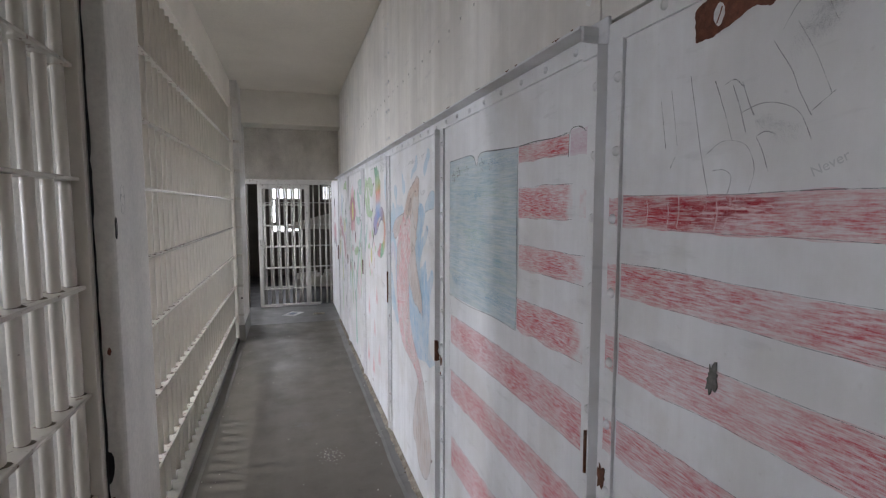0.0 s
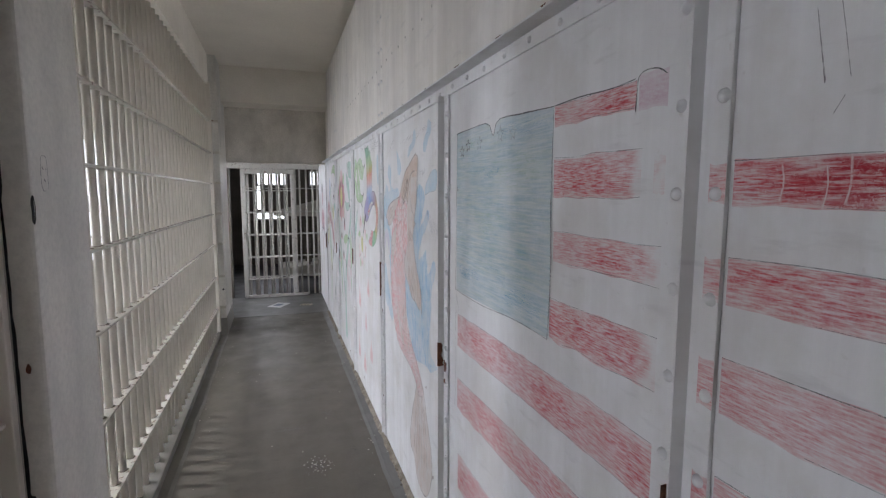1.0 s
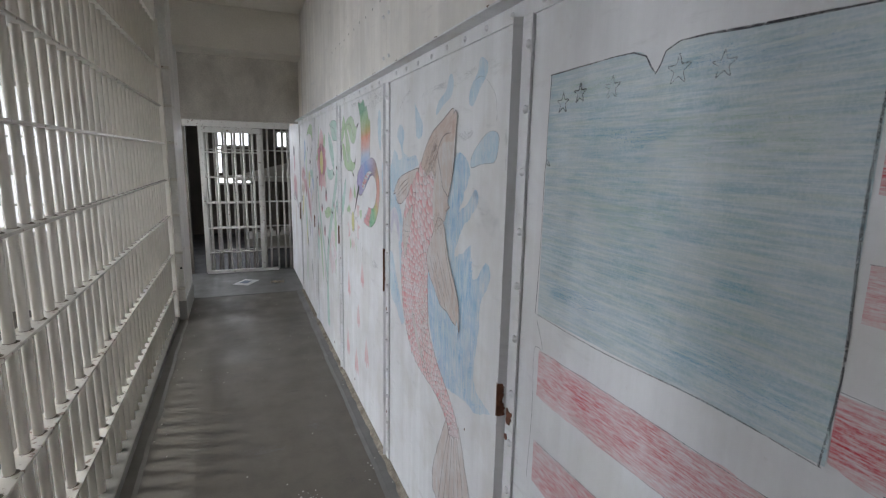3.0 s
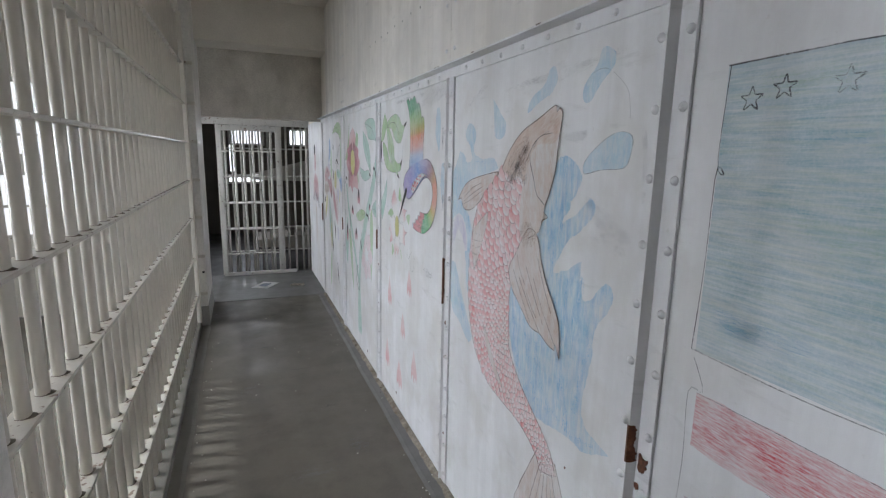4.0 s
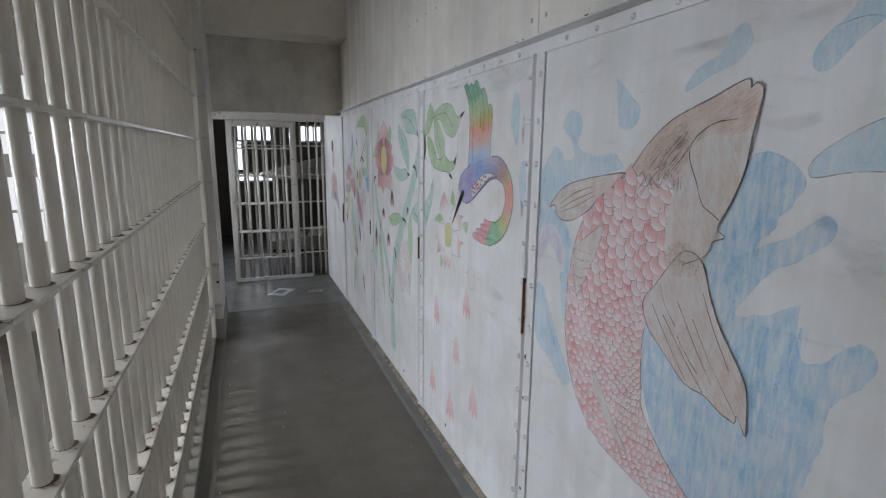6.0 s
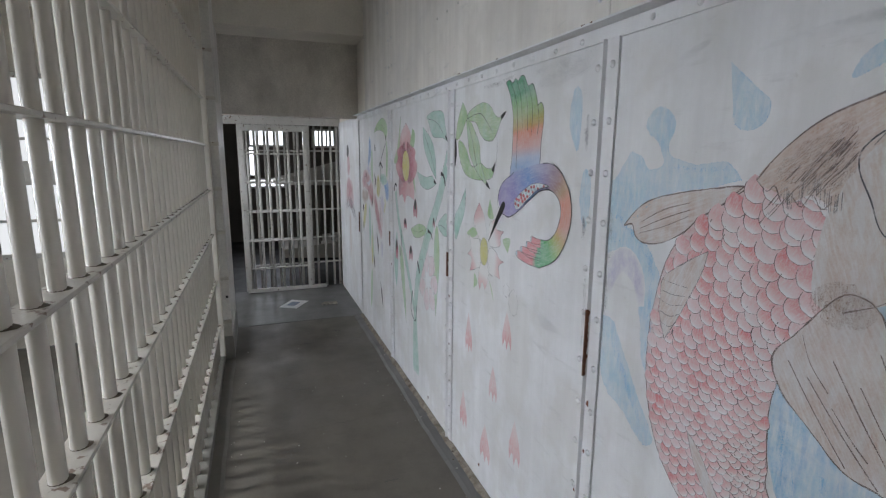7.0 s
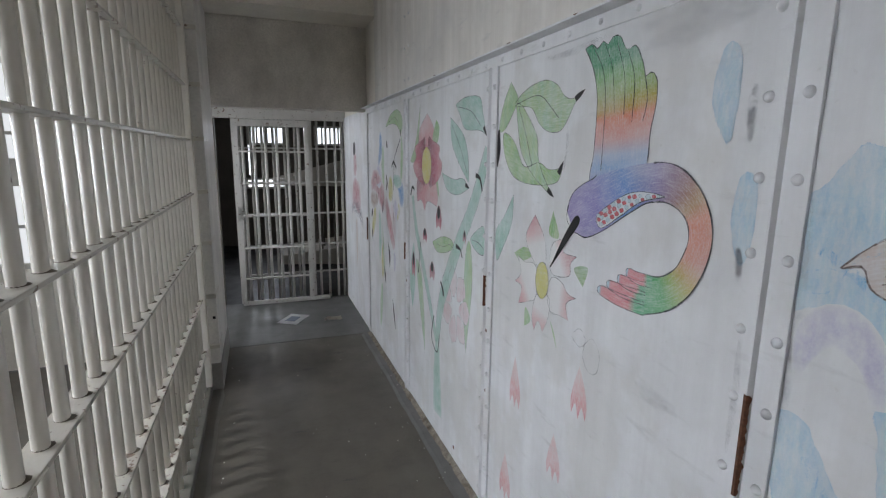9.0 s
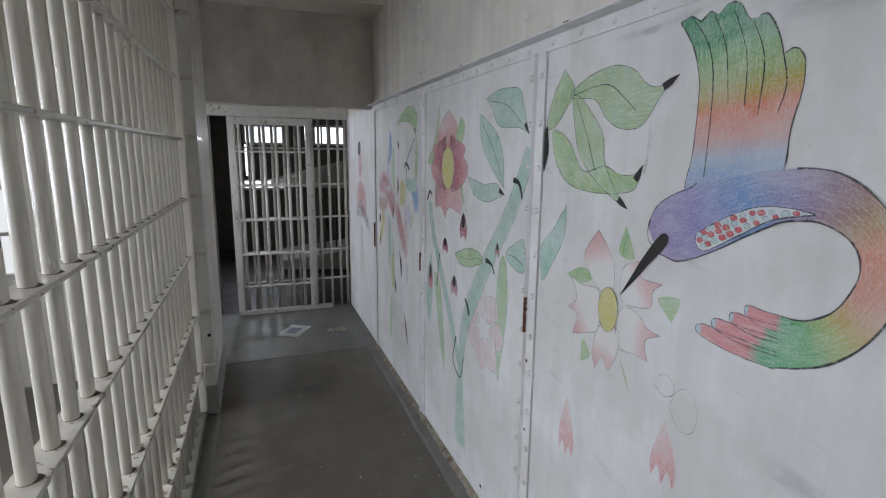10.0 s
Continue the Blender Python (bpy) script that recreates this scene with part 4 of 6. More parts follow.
def star(y, z, r, w):
    pts = [(y + r * (1 if k % 2 == 0 else 0.42) * math.sin(k * math.pi / 5), z + r * (1 if k % 2 == 0 else 0.42) * math.cos(k * math.pi / 5)) for k in range(11)]
    corners = []
    for a, b in zip(pts, pts[1:]):
        corners += [a, ((a[0] + b[0]) / 2, (a[1] + b[1]) / 2)]
    bm = bmesh.new()
    line(bm, corners + pts[:1], w, 4, 60, 0.001)
    part("star", bm, PENCIL if w > 0.0015 else PENCIL_SOFT, canton)


for y, z, r, w in ((1.635, 1.775, 0.023, 0.0019), (1.575, 1.79, 0.022, 0.0019), (1.475, 1.79, 0.024, 0.0014), (1.315, 1.80, 0.026, 0.0014), (1.23, 1.795, 0.022, 0.0013)):
    star(y, z, r, w)


def stripe(y0, y1, lo, hi, material, sag=0.0, edges=True, worn=0.0):
    n = 6
    pts = [(y0 + (y1 - y0) * k / n, (lo + hi) / 2 + sag * math.sin(math.pi * k / n) + 0.004 * noise.noise((k * 1.7, lo * 9, 2)), (hi - lo) / 2 * (1 + 0.06 * noise.noise((k * 2.3, hi * 5, 5)))) for k in range(n + 1)]
    band = flag.fill("stripe", pts, material, 1, 60, 0.60, 0.13, upright=True)
    if worn:
        # rubbed away towards its end
        for v, f in zip(band.data.vertices, band.data.attributes["fade"].data):
            f.value *= min(1.0, max(0.05, (v.co.y + band.location.y - y1) / worn + 0.8 * noise.noise((v.co.y * 40, v.co.z * 60, 3))))
    if edges:
        flag.stroke([(y, z + w) for y, z, w in pts], 0.0009, PENCIL_SOFT, 3, 40)
        flag.stroke([(y, z - w + 0.002) for y, z, w in pts[1:]], 0.0007, PENCIL_SOFT, 3, 40)


stripe(1.008, 0.722, 1.782, 1.832, RED)
flag.stroke([(1.008, 1.833), (0.90, 1.836), (0.80, 1.831), (0.725, 1.835)], 0.0016, PENCIL, 4, 24)
stripe(0.715, 0.642, 1.775, 1.84, MAUVE, edges=False)
flag.stroke([(0.722, 1.775), (0.72, 1.81), (0.715, 1.838), (0.69, 1.845), (0.665, 1.84), (0.645, 1.828)], 0.0015)
stripe(1.005, 0.700, 1.615, 1.708, RED, worn=0.03)
stripe(0.668, 0.640, 1.625, 1.690, RED_SOFT, edges=False, worn=0.06)
stripe(1.0, 0.64, 1.458, 1.532, RED, worn=0.08)
stripe(1.01, 0.64, 1.265, 1.366, RED, worn=0.06)
stripe(1.675, 0.64, 1.045, 1.17, RED_SOFT, 0.005)
stripe(1.675, 0.64, 0.80, 0.925, RED_SOFT, 0.005)
stripe(1.665, 0.64, 0.48, 0.62, RED_SOFT)
stripe(0.503, -0.30, 1.605, 1.672, RED)
stripe(0.503, -0.30, 1.455, 1.528, RED)
stripe(0.503, -0.30, 1.285, 1.375, RED_SOFT)
stripe(0.503, -0.30, 1.10, 1.185, RED_SOFT)
stripe(0.503, -0.30, 0.84, 0.95, RED_SOFT)
for lo, hi in ((1.61, 1.67), (1.46, 1.53), (1.29, 1.37), (1.10, 1.18)):
    bm = bmesh.new()
    ribbon(bm, [(0.538, (lo + hi) / 2, (hi - lo) / 2), (0.530, (lo + hi) / 2, (hi - lo) / 2 * 0.9), (0.508, (lo + hi) / 2, (hi - lo) / 2)], 1, 4, 0.5, 0.1, 0.0092)
    flag.put("stripe", bm, RED_SOFT)

# the top stripe is rubbed in twice, and scratched through
flag.fill("dark_patch", [(0.455, 1.640, 0.022), (0.40, 1.640, 0.030), (0.33, 1.638, 0.032), (0.26, 1.640, 0.030), (0.20, 1.648, 0.020), (0.13, 1.656, 0.008)], RED_DEEP, 3, 26, 0.35, 0.2, upright=True)
for y, lo, hi, w in ((0.428, 1.615, 0.662 + 1.0, 0.0022), (0.372, 1.606, 1.660, 0.0030), (0.345, 1.612, 1.668, 0.0022), (0.262, 1.610, 1.664, 0.0022), (0.225, 1.625, 1.668, 0.0016)):
    flag.stroke([(y, hi), (y - 0.002, (lo + hi) / 2), (y + 0.002, lo)], 0.6 * w, SCRATCH, 5, 10)

# pencil scrawl above the stripes
scrawl = Drawing("pencil_scrawl", 0.2, 1.8, "grey pencil letters scrawled on white steel")
for pts in (((0.399, 1.851), (0.383, 1.759)), ((0.373, 1.862), (0.354, 1.759)), ((0.328, 1.877), (0.313, 1.801), (0.297, 1.735), (0.279, 1.667)), ((0.275, 1.855), (0.255, 1.805), (0.237, 1.757)), ((0.24, 1.842), (0.225, 1.804), (0.212, 1.764)), ((0.223, 1.843), (0.21, 1.81), (0.2, 1.789)),
            ((0.174, 1.889), (0.144, 1.841), (0.13, 1.81), (0.113, 1.773)), ((0.137, 1.905), (0.113, 1.859), (0.095, 1.818), (0.088, 1.796)), ((0.194, 1.754), (0.183, 1.734), (0.172, 1.703))):
    scrawl.stroke(list(pts), 0.0011, PENCIL_SOFT, 3, 14)
for pts in (((0.222, 1.795), (0.192, 1.804), (0.164, 1.8), (0.137, 1.788), (0.123, 1.77), (0.111, 1.742)), ((0.194, 1.756), (0.18, 1.761), (0.163, 1.756)), ((0.284, 1.739), (0.258, 1.755), (0.23, 1.754), (0.208, 1.741), (0.195, 1.709), (0.202, 1.674)),
            ((0.273, 1.71), (0.25, 1.71), (0.235, 1.698), (0.242, 1.671), (0.253, 1.671)), ((0.255, 1.846), (0.236, 1.85), (0.222, 1.836)), ((0.112, 1.78), (0.083, 1.8)), ((0.36, 1.74), (0.37, 1.72)), ((0.10, 1.925), (0.085, 1.89)), ((0.16, 1.90), (0.14, 1.93), (0.12, 1.935))):
    scrawl.stroke(list(pts), 0.0008, PENCIL_SOFT, 3, 16)
for pts in ([(0.05, 1.90, 0.02), (0.02, 1.94, 0.035), (-0.02, 1.96, 0.02)], [(0.20, 1.79, 0.01), (0.16, 1.76, 0.02), (0.12, 1.75, 0.01)], [(0.15, 1.86, 0.01), (0.10, 1.90, 0.03), (0.06, 1.93, 0.012)]):
    scrawl.fill("smudge", pts, SMUDGE, 1, 14, 0.0, 0.3)

# bare primer where the paint has torn away along the panel's top
bm = bmesh.new()
edge = closed([(0.325, 1.963), (0.32, 1.931, 1), (0.292, 1.929), (0.246, 1.939), (0.211, 1.951), (0.181, 1.942), (0.168, 1.947), (0.12, 1.942), (0.05, 1.955), (-0.02, 1.975, 1), (0.08, 1.996, 1), (0.29, 1.996, 1), (0.323, 1.984)], 260, 0.004)
sheet_of(bm, edge, 3, ((0.32, 1.95), (0.0, 1.95)))
part("primer_patch", bm, BROWN, wall_east, "bare red-brown primer where paint has torn away")
bm = bmesh.new()
sheet_of(bm, closed([(0.283, 1.96), (0.276, 1.943), (0.268, 1.944), (0.262, 1.96), (0.265, 1.976), (0.276, 1.98)], 260, 0.002), 7, ((0.28, 1.95), (0.26, 1.95)))
part("paint_flake", bm, STEEL, wall_east)
bm = bmesh.new()
line(bm, [(0.266, 1.972), (0.270, 1.962), (0.276, 1.948)], 0.0018, 9, 8)
part("flake_crack", bm, BROWN, wall_east)

# pencil word
font_curve = bpy.data.curves.new("scrawl_text", "FONT")
font_curve.body, font_curve.size, font_curve.extrude = "Never", 0.020, 0.0
text_ob = new("text_source", font_curve)
bpy.context.view_layer.update()
text_me = bpy.data.meshes.new_from_object(text_ob.evaluated_get(bpy.context.evaluated_depsgraph_get()))
bpy.data.objects.remove(text_ob)
text_me.materials.clear()
text_me.materials.append(mat_plain("pencil_grey", (0.58, 0.58, 0.58), 0.6))
word = new("handwritten_word", text_me)
word.matrix_world = Matrix.Translation((EAST - 0.003, 0.104, 1.690)) @ pose(0, 0, 0, 90, 0, -90) @ pose(0, 0, 0, 0, 0, 24)
wm = word.matrix_world.copy()
word.parent = scrawl.ob
word.matrix_parent_inverse = Matrix.Translation(scrawl.ob.location).inverted()
word.matrix_basis = wm

# pink scaled shape rising from water
swimmer = Drawing("pink_scaled_drawing", 2.45, 1.2, "pink scaled swimming shape in blue crayon water")
SPINE = [(2.46, 1.63, 0.07), (2.50, 1.555, 0.115), (2.545, 1.46, 0.16), (2.61, 1.36, 0.19), (2.655, 1.24, 0.178), (2.66, 1.11, 0.176), (2.635, 0.99, 0.168), (2.575, 0.895, 0.145), (2.48, 0.835, 0.100), (2.38, 0.79, 0.066), (2.29, 0.745, 0.052), (2.215, 0.69, 0.048), (2.19, 0.64, 0.045)]
# splashes
swimmer.shape("water", [(2.231, 1.658), (2.172, 1.661), (2.118, 1.61), (2.162, 1.526), (2.202, 1.454), (2.222, 1.335), (2.254, 1.28), (2.36, 1.35), (2.33, 1.50), (2.27, 1.60)], WATER, 1, shake=0.006, trace=WATER_DEEP, w=0.003)
swimmer.shape("water", [(2.26, 1.42), (2.135, 1.499), (2.071, 1.553), (2.052, 1.515), (2.101, 1.465), (2.164, 1.419), (2.225, 1.34)], WATER, 1, shake=0.005, trace=WATER_DEEP, w=0.003)
swimmer.shape("water", [(2.286, 1.318), (2.20, 1.315), (2.092, 1.374, 1), (2.093, 1.313), (2.072, 1.265), (2.033, 1.279), (1.985, 1.336), (1.955, 1.312), (1.966, 1.264), (2.012, 1.20), (2.021, 1.10), (2.045, 0.96), (2.02, 0.90), (1.92, 0.87, 1), (2.016, 0.822), (2.105, 0.822), (2.34, 0.80), (2.41, 0.90), (2.48, 1.05), (2.52, 1.22), (2.40, 1.30)], WATER, 1, shake=0.006)
for a, b, c, w in (((2.20, 1.64), (2.19, 1.50), (2.24, 1.34), 0.014), ((2.16, 1.62), (2.17, 1.54), (2.21, 1.44), 0.012), ((2.45, 1.12), (2.42, 0.98), (2.35, 0.86), 0.018), ((2.30, 1.06), (2.27, 0.94), (2.20, 0.85), 0.020), ((2.36, 1.07), (2.33, 0.96), (2.27, 0.84), 0.018),
                   ((2.17, 1.05), (2.14, 0.94), (2.10, 0.84), 0.022), ((2.08, 1.33), (2.10, 1.22), (2.12, 1.08), 0.016), ((2.14, 1.31), (2.16, 1.22), (2.17, 1.12), 0.014), ((2.24, 1.26), (2.18, 1.16), (2.16, 1.05), 0.014), ((2.03, 1.16), (2.06, 1.02), (2.08, 0.90), 0.012), ((2.22, 0.88), (2.10, 0.84), (1.98, 0.86), 0.010)):
    swimmer.stroke([a, b, c], w, WATER_DEEP, 2.5, 16)
for pts in (((2.612, 1.618, 1), (2.627, 1.640), (2.667, 1.659), (2.727, 1.650), (2.788, 1.659), (2.825, 1.686), (2.811, 1.730), (2.812, 1.761), (2.847, 1.793), (2.884, 1.787), (2.909, 1.747), (2.864, 1.706), (2.836, 1.655), (2.88, 1.635), (2.913, 1.664), (2.954, 1.682), (2.984, 1.645), (3.02, 1.600), (3.06, 1.575), (3.06, 1.45), (2.985, 1.425), (2.93, 1.50), (2.82, 1.572), (2.70, 1.597)),
            ((3.06, 1.44), (2.94, 1.47), (2.86, 1.42), (2.80, 1.30), (2.81, 1.10), (2.852, 1.10), (2.88, 1.25), (2.93, 1.38), (2.985, 1.40), (3.06, 1.37)), ((3.05, 1.15), (2.99, 1.185), (2.931, 1.107), (2.859, 0.997), (2.79, 0.90), (2.836, 0.872), (2.912, 0.925), (3.01, 0.98))):
    swimmer.shape("water", list(pts), WATER_SOFT, 1, shake=0.005, trace=WATER_DEEP, w=0.0018)
for a, b, c, w in (((2.86, 1.42), (2.84, 1.28), (2.84, 1.12), 0.012), ((3.0, 1.50), (2.93, 1.46), (2.87, 1.40), 0.012), ((2.97, 1.12), (2.91, 1.02), (2.84, 0.93), 0.014), ((2.80, 1.645), (2.72, 1.638), (2.65, 1.645), 0.008)):
    swimmer.stroke([a, b, c], w, WATER_DEEP, 2.5, 14)
swimmer.fill("wash", [(3.01, 1.27, 0.010), (2.995, 1.34, 0.028), (2.95, 1.375, 0.036), (2.90, 1.34, 0.030), (2.872, 1.26, 0.012)], PURPLE, 3, 18, 0.05, 0.25)
swimmer.shape("drop", [(2.669, 1.871, 1), (2.655, 1.79), (2.643, 1.739), (2.607, 1.724), (2.573, 1.741), (2.567, 1.78), (2.60, 1.81)], WATER_SOFT, 1, trace=WATER_DEEP)
swimmer.shape("splash", [(2.422, 1.805), (2.40, 1.849), (2.33, 1.883), (2.304, 1.924), (2.279, 1.928), (2.264, 1.891), (2.29, 1.855), (2.35, 1.836)], WATER_SOFT, 1, trace=WATER_DEEP)
swimmer.shape("splash", [(2.134, 1.82), (2.133, 1.858), (2.08, 1.908), (2.07, 1.941), (2.045, 1.943), (2.016, 1.92), (2.02, 1.893), (2.067, 1.853), (2.106, 1.811)], WATER_SOFT, 1, trace=WATER_DEEP)
swimmer.shape("splash", [(2.108, 1.62), (2.108, 1.655), (2.041, 1.706), (1.985, 1.728), (1.935, 1.718), (1.934, 1.676), (1.955, 1.64), (2.04, 1.632)], WATER_SOFT, 1, trace=PENCIL_SOFT, w=0.0012)
swimmer.stroke([(2.10, 1.885), (2.06, 1.892), (2.024, 1.88), (1.964, 1.832), (1.951, 1.79), (1.946, 1.759)], 0.0008, PENCIL_SOFT, 4)
# body and head
swimmer.fill("body", SPINE, PINK_BODY, 2, 40, 0.9, 0.02, BROWN_LINE, 0.0018)
CROWN = [(2.263, 1.816), (2.343, 1.786), (2.452, 1.742), (2.529, 1.681), (2.575, 1.622), (2.533, 1.60), (2.502, 1.578, 1), (2.458, 1.60), (2.422, 1.571, 1), (2.40, 1.64), (2.35, 1.70), (2.25, 1.71), (2.222, 1.789), (2.239, 1.806), (2.252, 1.795, 1)]
CHIN = [(2.42, 1.66), (2.43, 1.57), (2.44, 1.48), (2.43, 1.40), (2.379, 1.393), (2.315, 1.425, 1), (2.302, 1.455), (2.271, 1.478, 1), (2.292, 1.495), (2.26, 1.567), (2.242, 1.631), (2.228, 1.74), (2.27, 1.77), (2.36, 1.74)]
swimmer.shape("cheek", CHIN, CHEEK, 9, axis=((2.42, 1.70), (2.32, 1.42)))
swimmer.shape("head", CROWN, HEAD, 10, axis=((2.26, 1.80), (2.56, 1.60)))
# contour of the head, its collar and the gill
swimmer.stroke([(2.252, 1.795), (2.263, 1.816), (2.343, 1.786), (2.452, 1.742), (2.529, 1.681), (2.575, 1.622)], 0.0026, BROWN_LINE, 13, 30)
swimmer.stroke([(2.252, 1.795), (2.239, 1.806), (2.222, 1.789), (2.227, 1.751), (2.236, 1.699), (2.242, 1.631), (2.26, 1.567), (2.284, 1.518)], 0.0026, BROWN_LINE, 13, 30)
swimmer.stroke([(2.284, 1.518), (2.292, 1.494), (2.271, 1.478), (2.300, 1.462), (2.302, 1.446), (2.329, 1.418), (2.379, 1.393)], 0.0024, BROWN_LINE, 13, 24)
swimmer.stroke([(2.575, 1.622), (2.55, 1.60), (2.535, 1.612), (2.515, 1.578), (2.50, 1.595), (2.478, 1.575), (2.46, 1.60), (2.44, 1.574), (2.424, 1.59)], 0.0014, BROWN_LINE, 13, 30)
swimmer.stroke([(2.272, 1.736), (2.336, 1.727), (2.385, 1.69), (2.388, 1.65), (2.364, 1.598), (2.34, 1.546), (2.311, 1.527), (2.291, 1.514)], 0.0018, PENCIL, 13, 30)
swimmer.stroke([(2.29, 1.742), (2.345, 1.722), (2.372, 1.69)], 0.0012, PENCIL_SOFT, 13, 12)
swimmer.shape("head_shade", [(2.418, 1.733), (2.482, 1.696), (2.535, 1.65), (2.51, 1.62), (2.449, 1.605), (2.406, 1.626), (2.39, 1.672)], HEAD_DARK, 12, axis=((2.40, 1.72), (2.50, 1.60)), shake=0.012)
hrnd = random.Random(8)
for k in range(44):
    y = 2.39 + 0.15 * hrnd.random()
    z = 1.715 - 0.75 * (y - 2.39) + hrnd.uniform(-0.06, 0.015)
    swimmer.stroke([(y, z), (y + 0.018, z - 0.024)], 0.0014, BROWN_LINE, 13, 5)
for k in range(40):
    u = k / 40
    y, z = 2.52 - 0.11 * u + hrnd.uniform(-0.006, 0.006), 1.60 - 0.02 * math.sin(u * 9)
    swimmer.stroke([(y, z + 0.02), (y - 0.002, z - 0.012)], 0.0010, PENCIL_SOFT, 13, 4)

# scales in overlapping rows down the body
scale_bm, edge_bm = bmesh.new(), bmesh.new()
STEPS = 240
fine = glide(SPINE, STEPS)
srnd = random.Random(12)
row, k = 0, 2.0
while k < STEPS - 1:
    i = int(k)
    y, z, w = fine[i]
    y2, z2, _ = fine[min(i + 2, STEPS)]
    d = math.hypot(y2 - y, z2 - z) or 1
    ty, tz = (y2 - y) / d, (z2 - z) / d
    ny, nz = -tz, ty
    u = k / STEPS
    size = 0.042 - 0.046 * min(u, 0.42) - 0.012 * max(u - 0.42, 0)
    count = max(4, round(2 * w / (size * 1.45)))
    for c in range(count + 1):
        s = (c + 0.5 * (row % 2)) / count * 2 - 1
        if abs(s) > 0.97:
            continue
        # rows curve round the body
        back = 0.35 * size * s * s
        py, pz = y + ny * s * w - ty * back + srnd.uniform(-0.0025, 0.0025), z + nz * s * w - tz * back + srnd.uniform(-0.0025, 0.0025)
        L = size * srnd.uniform(1.25, 1.5)
        h = size * 0.80 * srnd.uniform(0.94, 1.06)
        r_pts = [(py - ty * L * 0.45, pz - tz * L * 0.45, h * 0.75), (py, pz, h * 1.0), (py + ty * L * 0.40, pz + tz * L * 0.40, h * 0.82), (py + ty * L * 0.62, pz + tz * L * 0.62, h * 0.30)]
        up = 0.0012 - 0.000018 * row + (0.000006 if c % 2 else 0.0)
        left, right = ribbon(scale_bm, r_pts, 2.5, 6, 0.9, 0.0, up)
        line(edge_bm, left[2:] + right[:1:-1], 0.0011, 2.5, 12, 0.0008, up + 0.000009)
    k += STEPS * size * 0.82 / 1.39
    row += 1
tagged(swimmer.put("scale_field", scale_bm, PINK_SCALE), kind="stuff")
tagged(swimmer.put("scale_edging", edge_bm, SCALE_LINE), kind="stuff")
# fins
swimmer.shape("fin", [(2.60, 1.606), (2.696, 1.595), (2.788, 1.578), (2.865, 1.557), (2.919, 1.524), (2.966, 1.474, 1), (2.93, 1.483), (2.920, 1.455), (2.885, 1.438), (2.821, 1.448), (2.749, 1.488), (2.711, 1.525), (2.64, 1.572)], FIN, 4, axis=((2.58, 1.60), (2.95, 1.46)), trace=BROWN_LINE, w=0.0024)
for f in (-0.6, -0.1, 0.5):
    swimmer.stroke([(2.74, 1.545 + 0.030 * f), (2.82, 1.515 + 0.040 * f), (2.90, 1.478 + 0.028 * f)], 0.0016, BROWN_LINE, 8)
swimmer.shape("fin", [(2.392, 1.415), (2.453, 1.328), (2.492, 1.267), (2.467, 1.202), (2.397, 1.145), (2.334, 1.10), (2.276, 1.095), (2.227, 1.074), (2.189, 1.069, 1), (2.19, 1.091), (2.163, 1.05, 1), (2.171, 1.142), (2.195, 1.193), (2.251, 1.266), (2.288, 1.333), (2.317, 1.405), (2.357, 1.43)], FIN, 12.5, axis=((2.40, 1.42), (2.19, 1.07)), trace=BROWN_LINE, w=0.0022)
swimmer.shape("fin_root", [(2.42, 1.44), (2.345, 1.435), (2.325, 1.38), (2.37, 1.365), (2.43, 1.375)], HEAD_DARK, 15, axis=((2.38, 1.44), (2.37, 1.36)), shake=0.014)
for pts in (((2.46, 1.27), (2.40, 1.19), (2.335, 1.11)), ((2.42, 1.25), (2.35, 1.17), (2.28, 1.10)), ((2.38, 1.30), (2.32, 1.21), (2.26, 1.13)), ((2.33, 1.27), (2.27, 1.18), (2.195, 1.09)), ((2.44, 1.33), (2.42, 1.28), (2.38, 1.235)), ((2.31, 1.34), (2.27, 1.26), (2.22, 1.18)), ((2.37, 1.21), (2.33, 1.165), (2.30, 1.14))):
    swimmer.stroke(list(pts), 0.0017, BROWN_LINE, 15.5)
swimmer.shape("fin", [(2.674, 1.452, 1), (2.731, 1.417), (2.80, 1.362), (2.806, 1.318), (2.805, 1.267), (2.781, 1.199, 1), (2.748, 1.258), (2.706, 1.35), (2.682, 1.41)], FIN, 9, axis=((2.68, 1.44), (2.79, 1.22)), trace=PENCIL_SOFT, w=0.0016)
for f in range(6):
    swimmer.stroke([(2.803, 1.355 - 0.028 * f), (2.77, 1.352 - 0.029 * f), (2.722 + 0.006 * f, 1.352 - 0.024 * f)], 0.0014, PENCIL_SOFT, 11)
swimmer.shape("fin", [(2.68, 0.99, 1), (2.64, 0.90), (2.56, 0.82), (2.50, 0.80, 1), (2.58, 0.88), (2.64, 0.96)], FIN, 9, trace=PENCIL_SOFT, w=0.0014)
swimmer.fill("tail", [(2.20, 0.70, 0.05), (2.20, 0.58, 0.11), (2.20, 0.42, 0.19), (2.22, 0.25, 0.16), (2.26, 0.18, 0.02)], FIN, 1.2, 22, 0.8, 0.10, BROWN_LINE, 0.0024)
for f in (-0.8, -0.5, -0.2, 0.1, 0.4, 0.7):
    swimmer.stroke([(2.20 + 0.04 * f, 0.66), (2.20 + 0.12 * f, 0.48), (2.21 + 0.16 * f, 0.30)], 0.0016, BROWN_LINE, 6)
